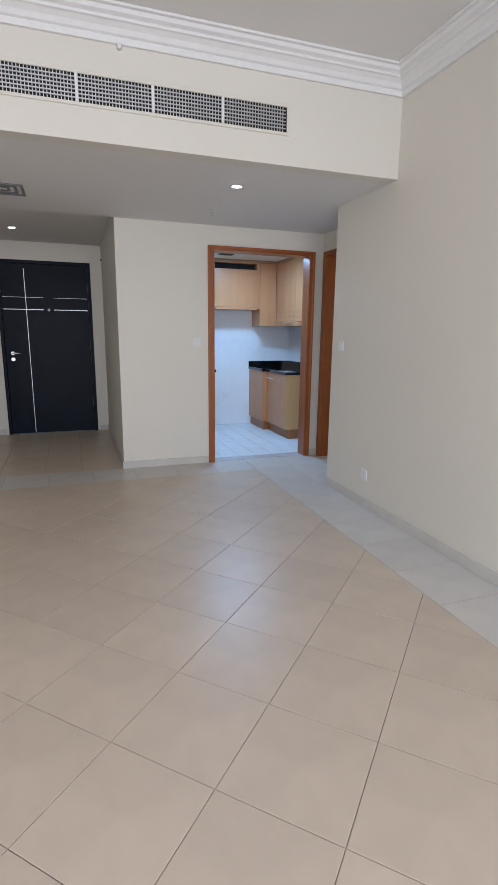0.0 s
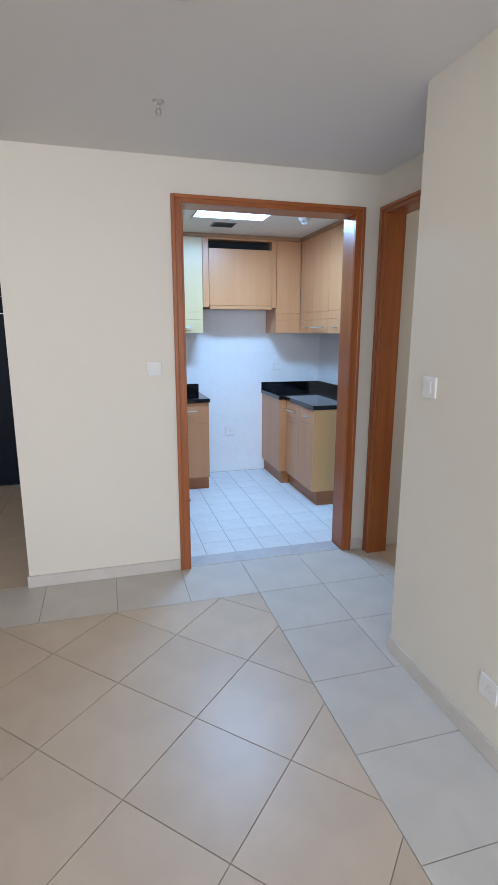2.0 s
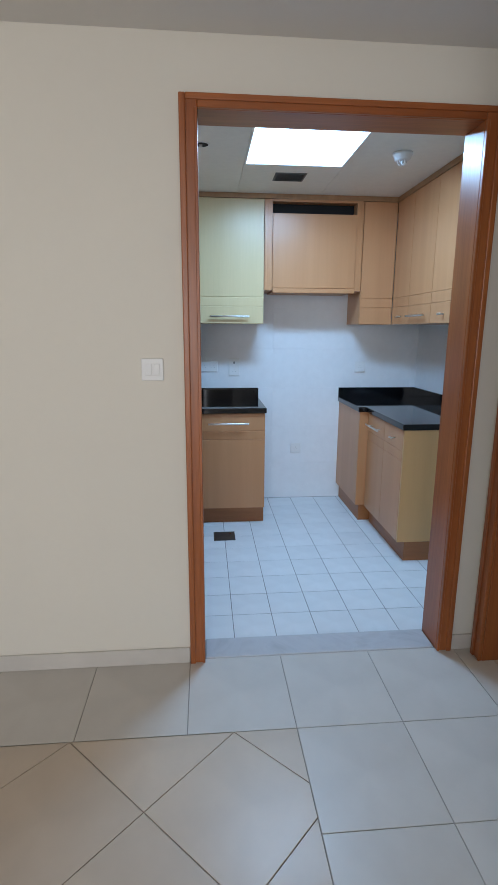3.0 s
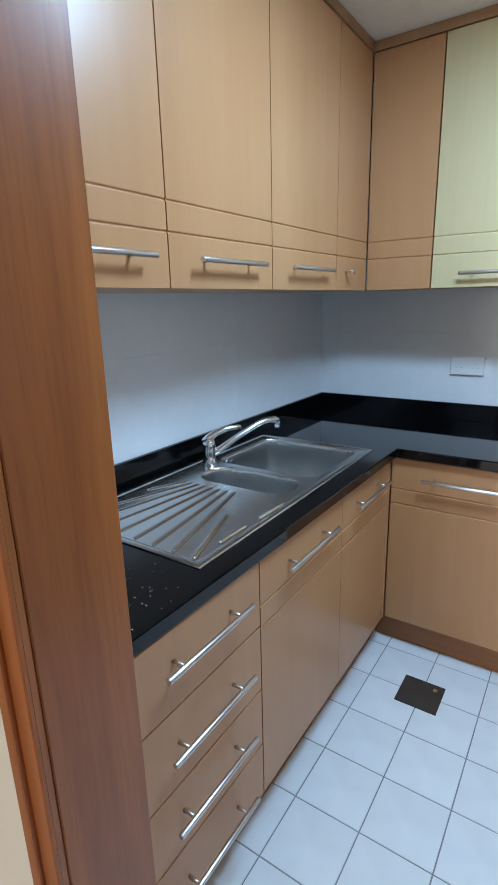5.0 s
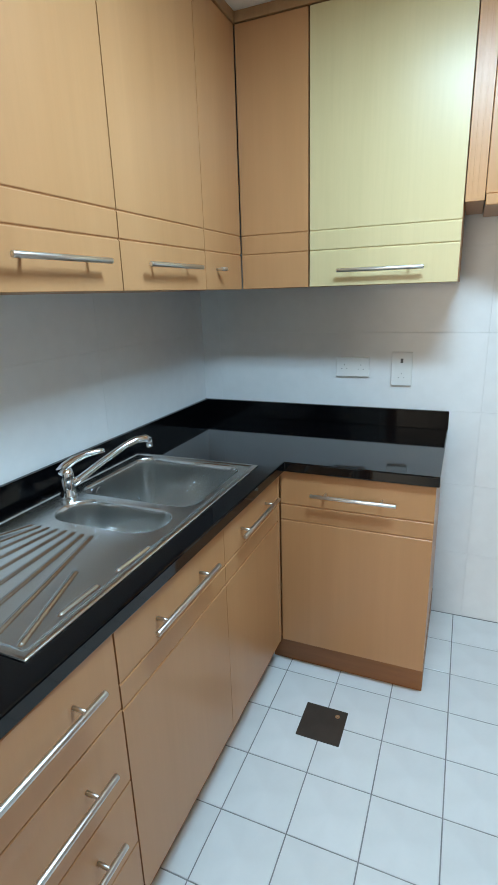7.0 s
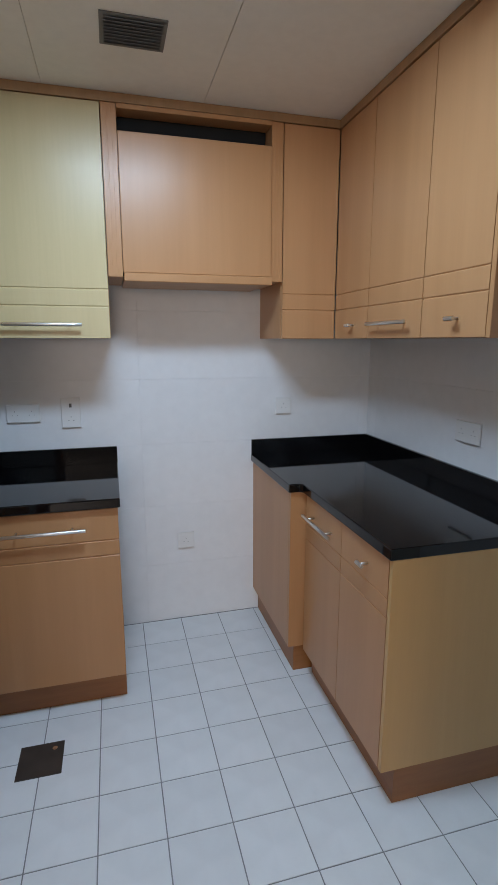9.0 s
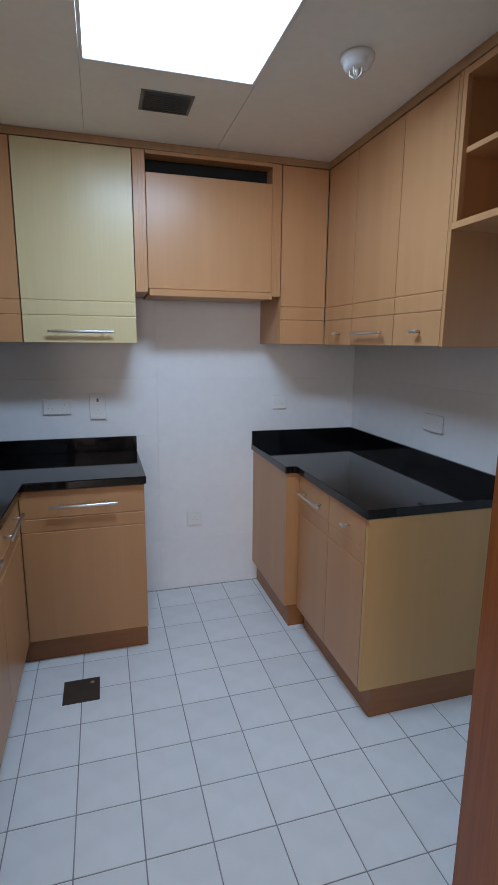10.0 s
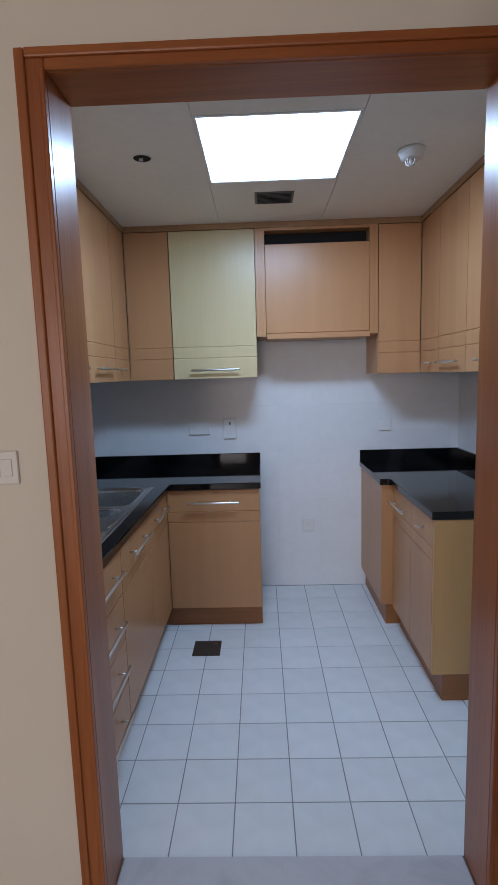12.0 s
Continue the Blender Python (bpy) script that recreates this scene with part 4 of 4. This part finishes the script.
# straight border along the door wall and the right wall, and in the niche
rect_tiles(cuts(LX0, NX + 0.06, BX, 0.411), [BYB, DY + 0.012], 0.003, 0.01, PTILE, I4, living_floor)
rect_tiles([LX0, LX0 + 0.42], cuts(LY0, BYB, BYB - 0.412 * 20, 0.412), 0.003, 0.01, PTILE, I4, living_floor)
rect_tiles(cuts(LX0 + 0.42, BX, BX, 0.411), [LY0, LY0 + 0.42], 0.003, 0.01, PTILE, I4, living_floor)
rect_tiles([BX, WX], cuts(LY0, BYB - 0.824, BYB - 0.412 * 20, 0.412), 0.003, 0.01, PTILE, I4, living_floor)
rect_tiles([BX, BX + 0.411, BX + 0.822, NX + 0.06], [BYB - 0.824, BYB - 0.412, BYB], 0.003, 0.01, PTILE, I4, living_floor)
rect_tiles(cuts(NX + 0.06, 4.2, 2.64, 0.42), cuts(3.6, 5.36, BYB, 0.42), 0.003, 0.01, BTILE, I4, living_floor)
rect_tiles([HALLX0, HALLX0 + 0.42, -0.31, 0.055, HX], cuts(DY + 0.012, HALLY + 0.02, DY + 0.012, 0.42), 0.003, 0.01, BTILE, I4, living_floor)
# kitchen floor
kitchen_floor = tagged(new("floor_kitchen"), "square matt white ceramic floor tiles with grey joints", "floor", kind="structure")
structure("grout_kitchen", box(KX0, KY0, -0.003, KX1, KY1, -0.0022), KGROUT, "grey grout between the white floor tiles")
rect_tiles(cuts(KX0, KX1, 1.602, 0.2067), cuts(KY0 - 0.001, KY1, 5.457, 0.2094), 0.004, 0.008, KTILE, I4, kitchen_floor, 0.06)
# kitchen wall tiles behind and above the worktops
TW, TH = 1.2, 0.33
for name, m, length, at in (("tiling_west", Matrix(((0, 0, 1, KX0), (1, 0, 0, KY0), (0, 1, 0, 0), (0, 0, 0, 1))), KY1 - KY0, 0.1),
                            ("tiling_north", Matrix(((-1, 0, 0, KX1), (0, 0, -1, KY1), (0, 1, 0, 0), (0, 0, 0, 1))), KX1 - KX0, 0.06),
                            ("tiling_east", Matrix(((0, 0, -1, KX1), (-1, 0, 0, KY1), (0, 1, 0, 0), (0, 0, 0, 1))), KY1 - KY0, 0.1)):
    tiling = tagged(new(name), "glossy white ceramic wall tiles with pale joints", "wall tiles", kind="structure")
    zs = cuts(0.0, 1.8, -0.005, TH)
    rect_tiles(cuts(0.0, length, at, TW), zs, 0.0005, 0.006, WTILE, m @ Matrix.Translation((0, 0, 0.006)), tiling)
    rect_tiles([0.0, length], [1.8, 2.43], 0.0005, 0.006, WTILE, m @ Matrix.Translation((0, 0, 0.006)), tiling)
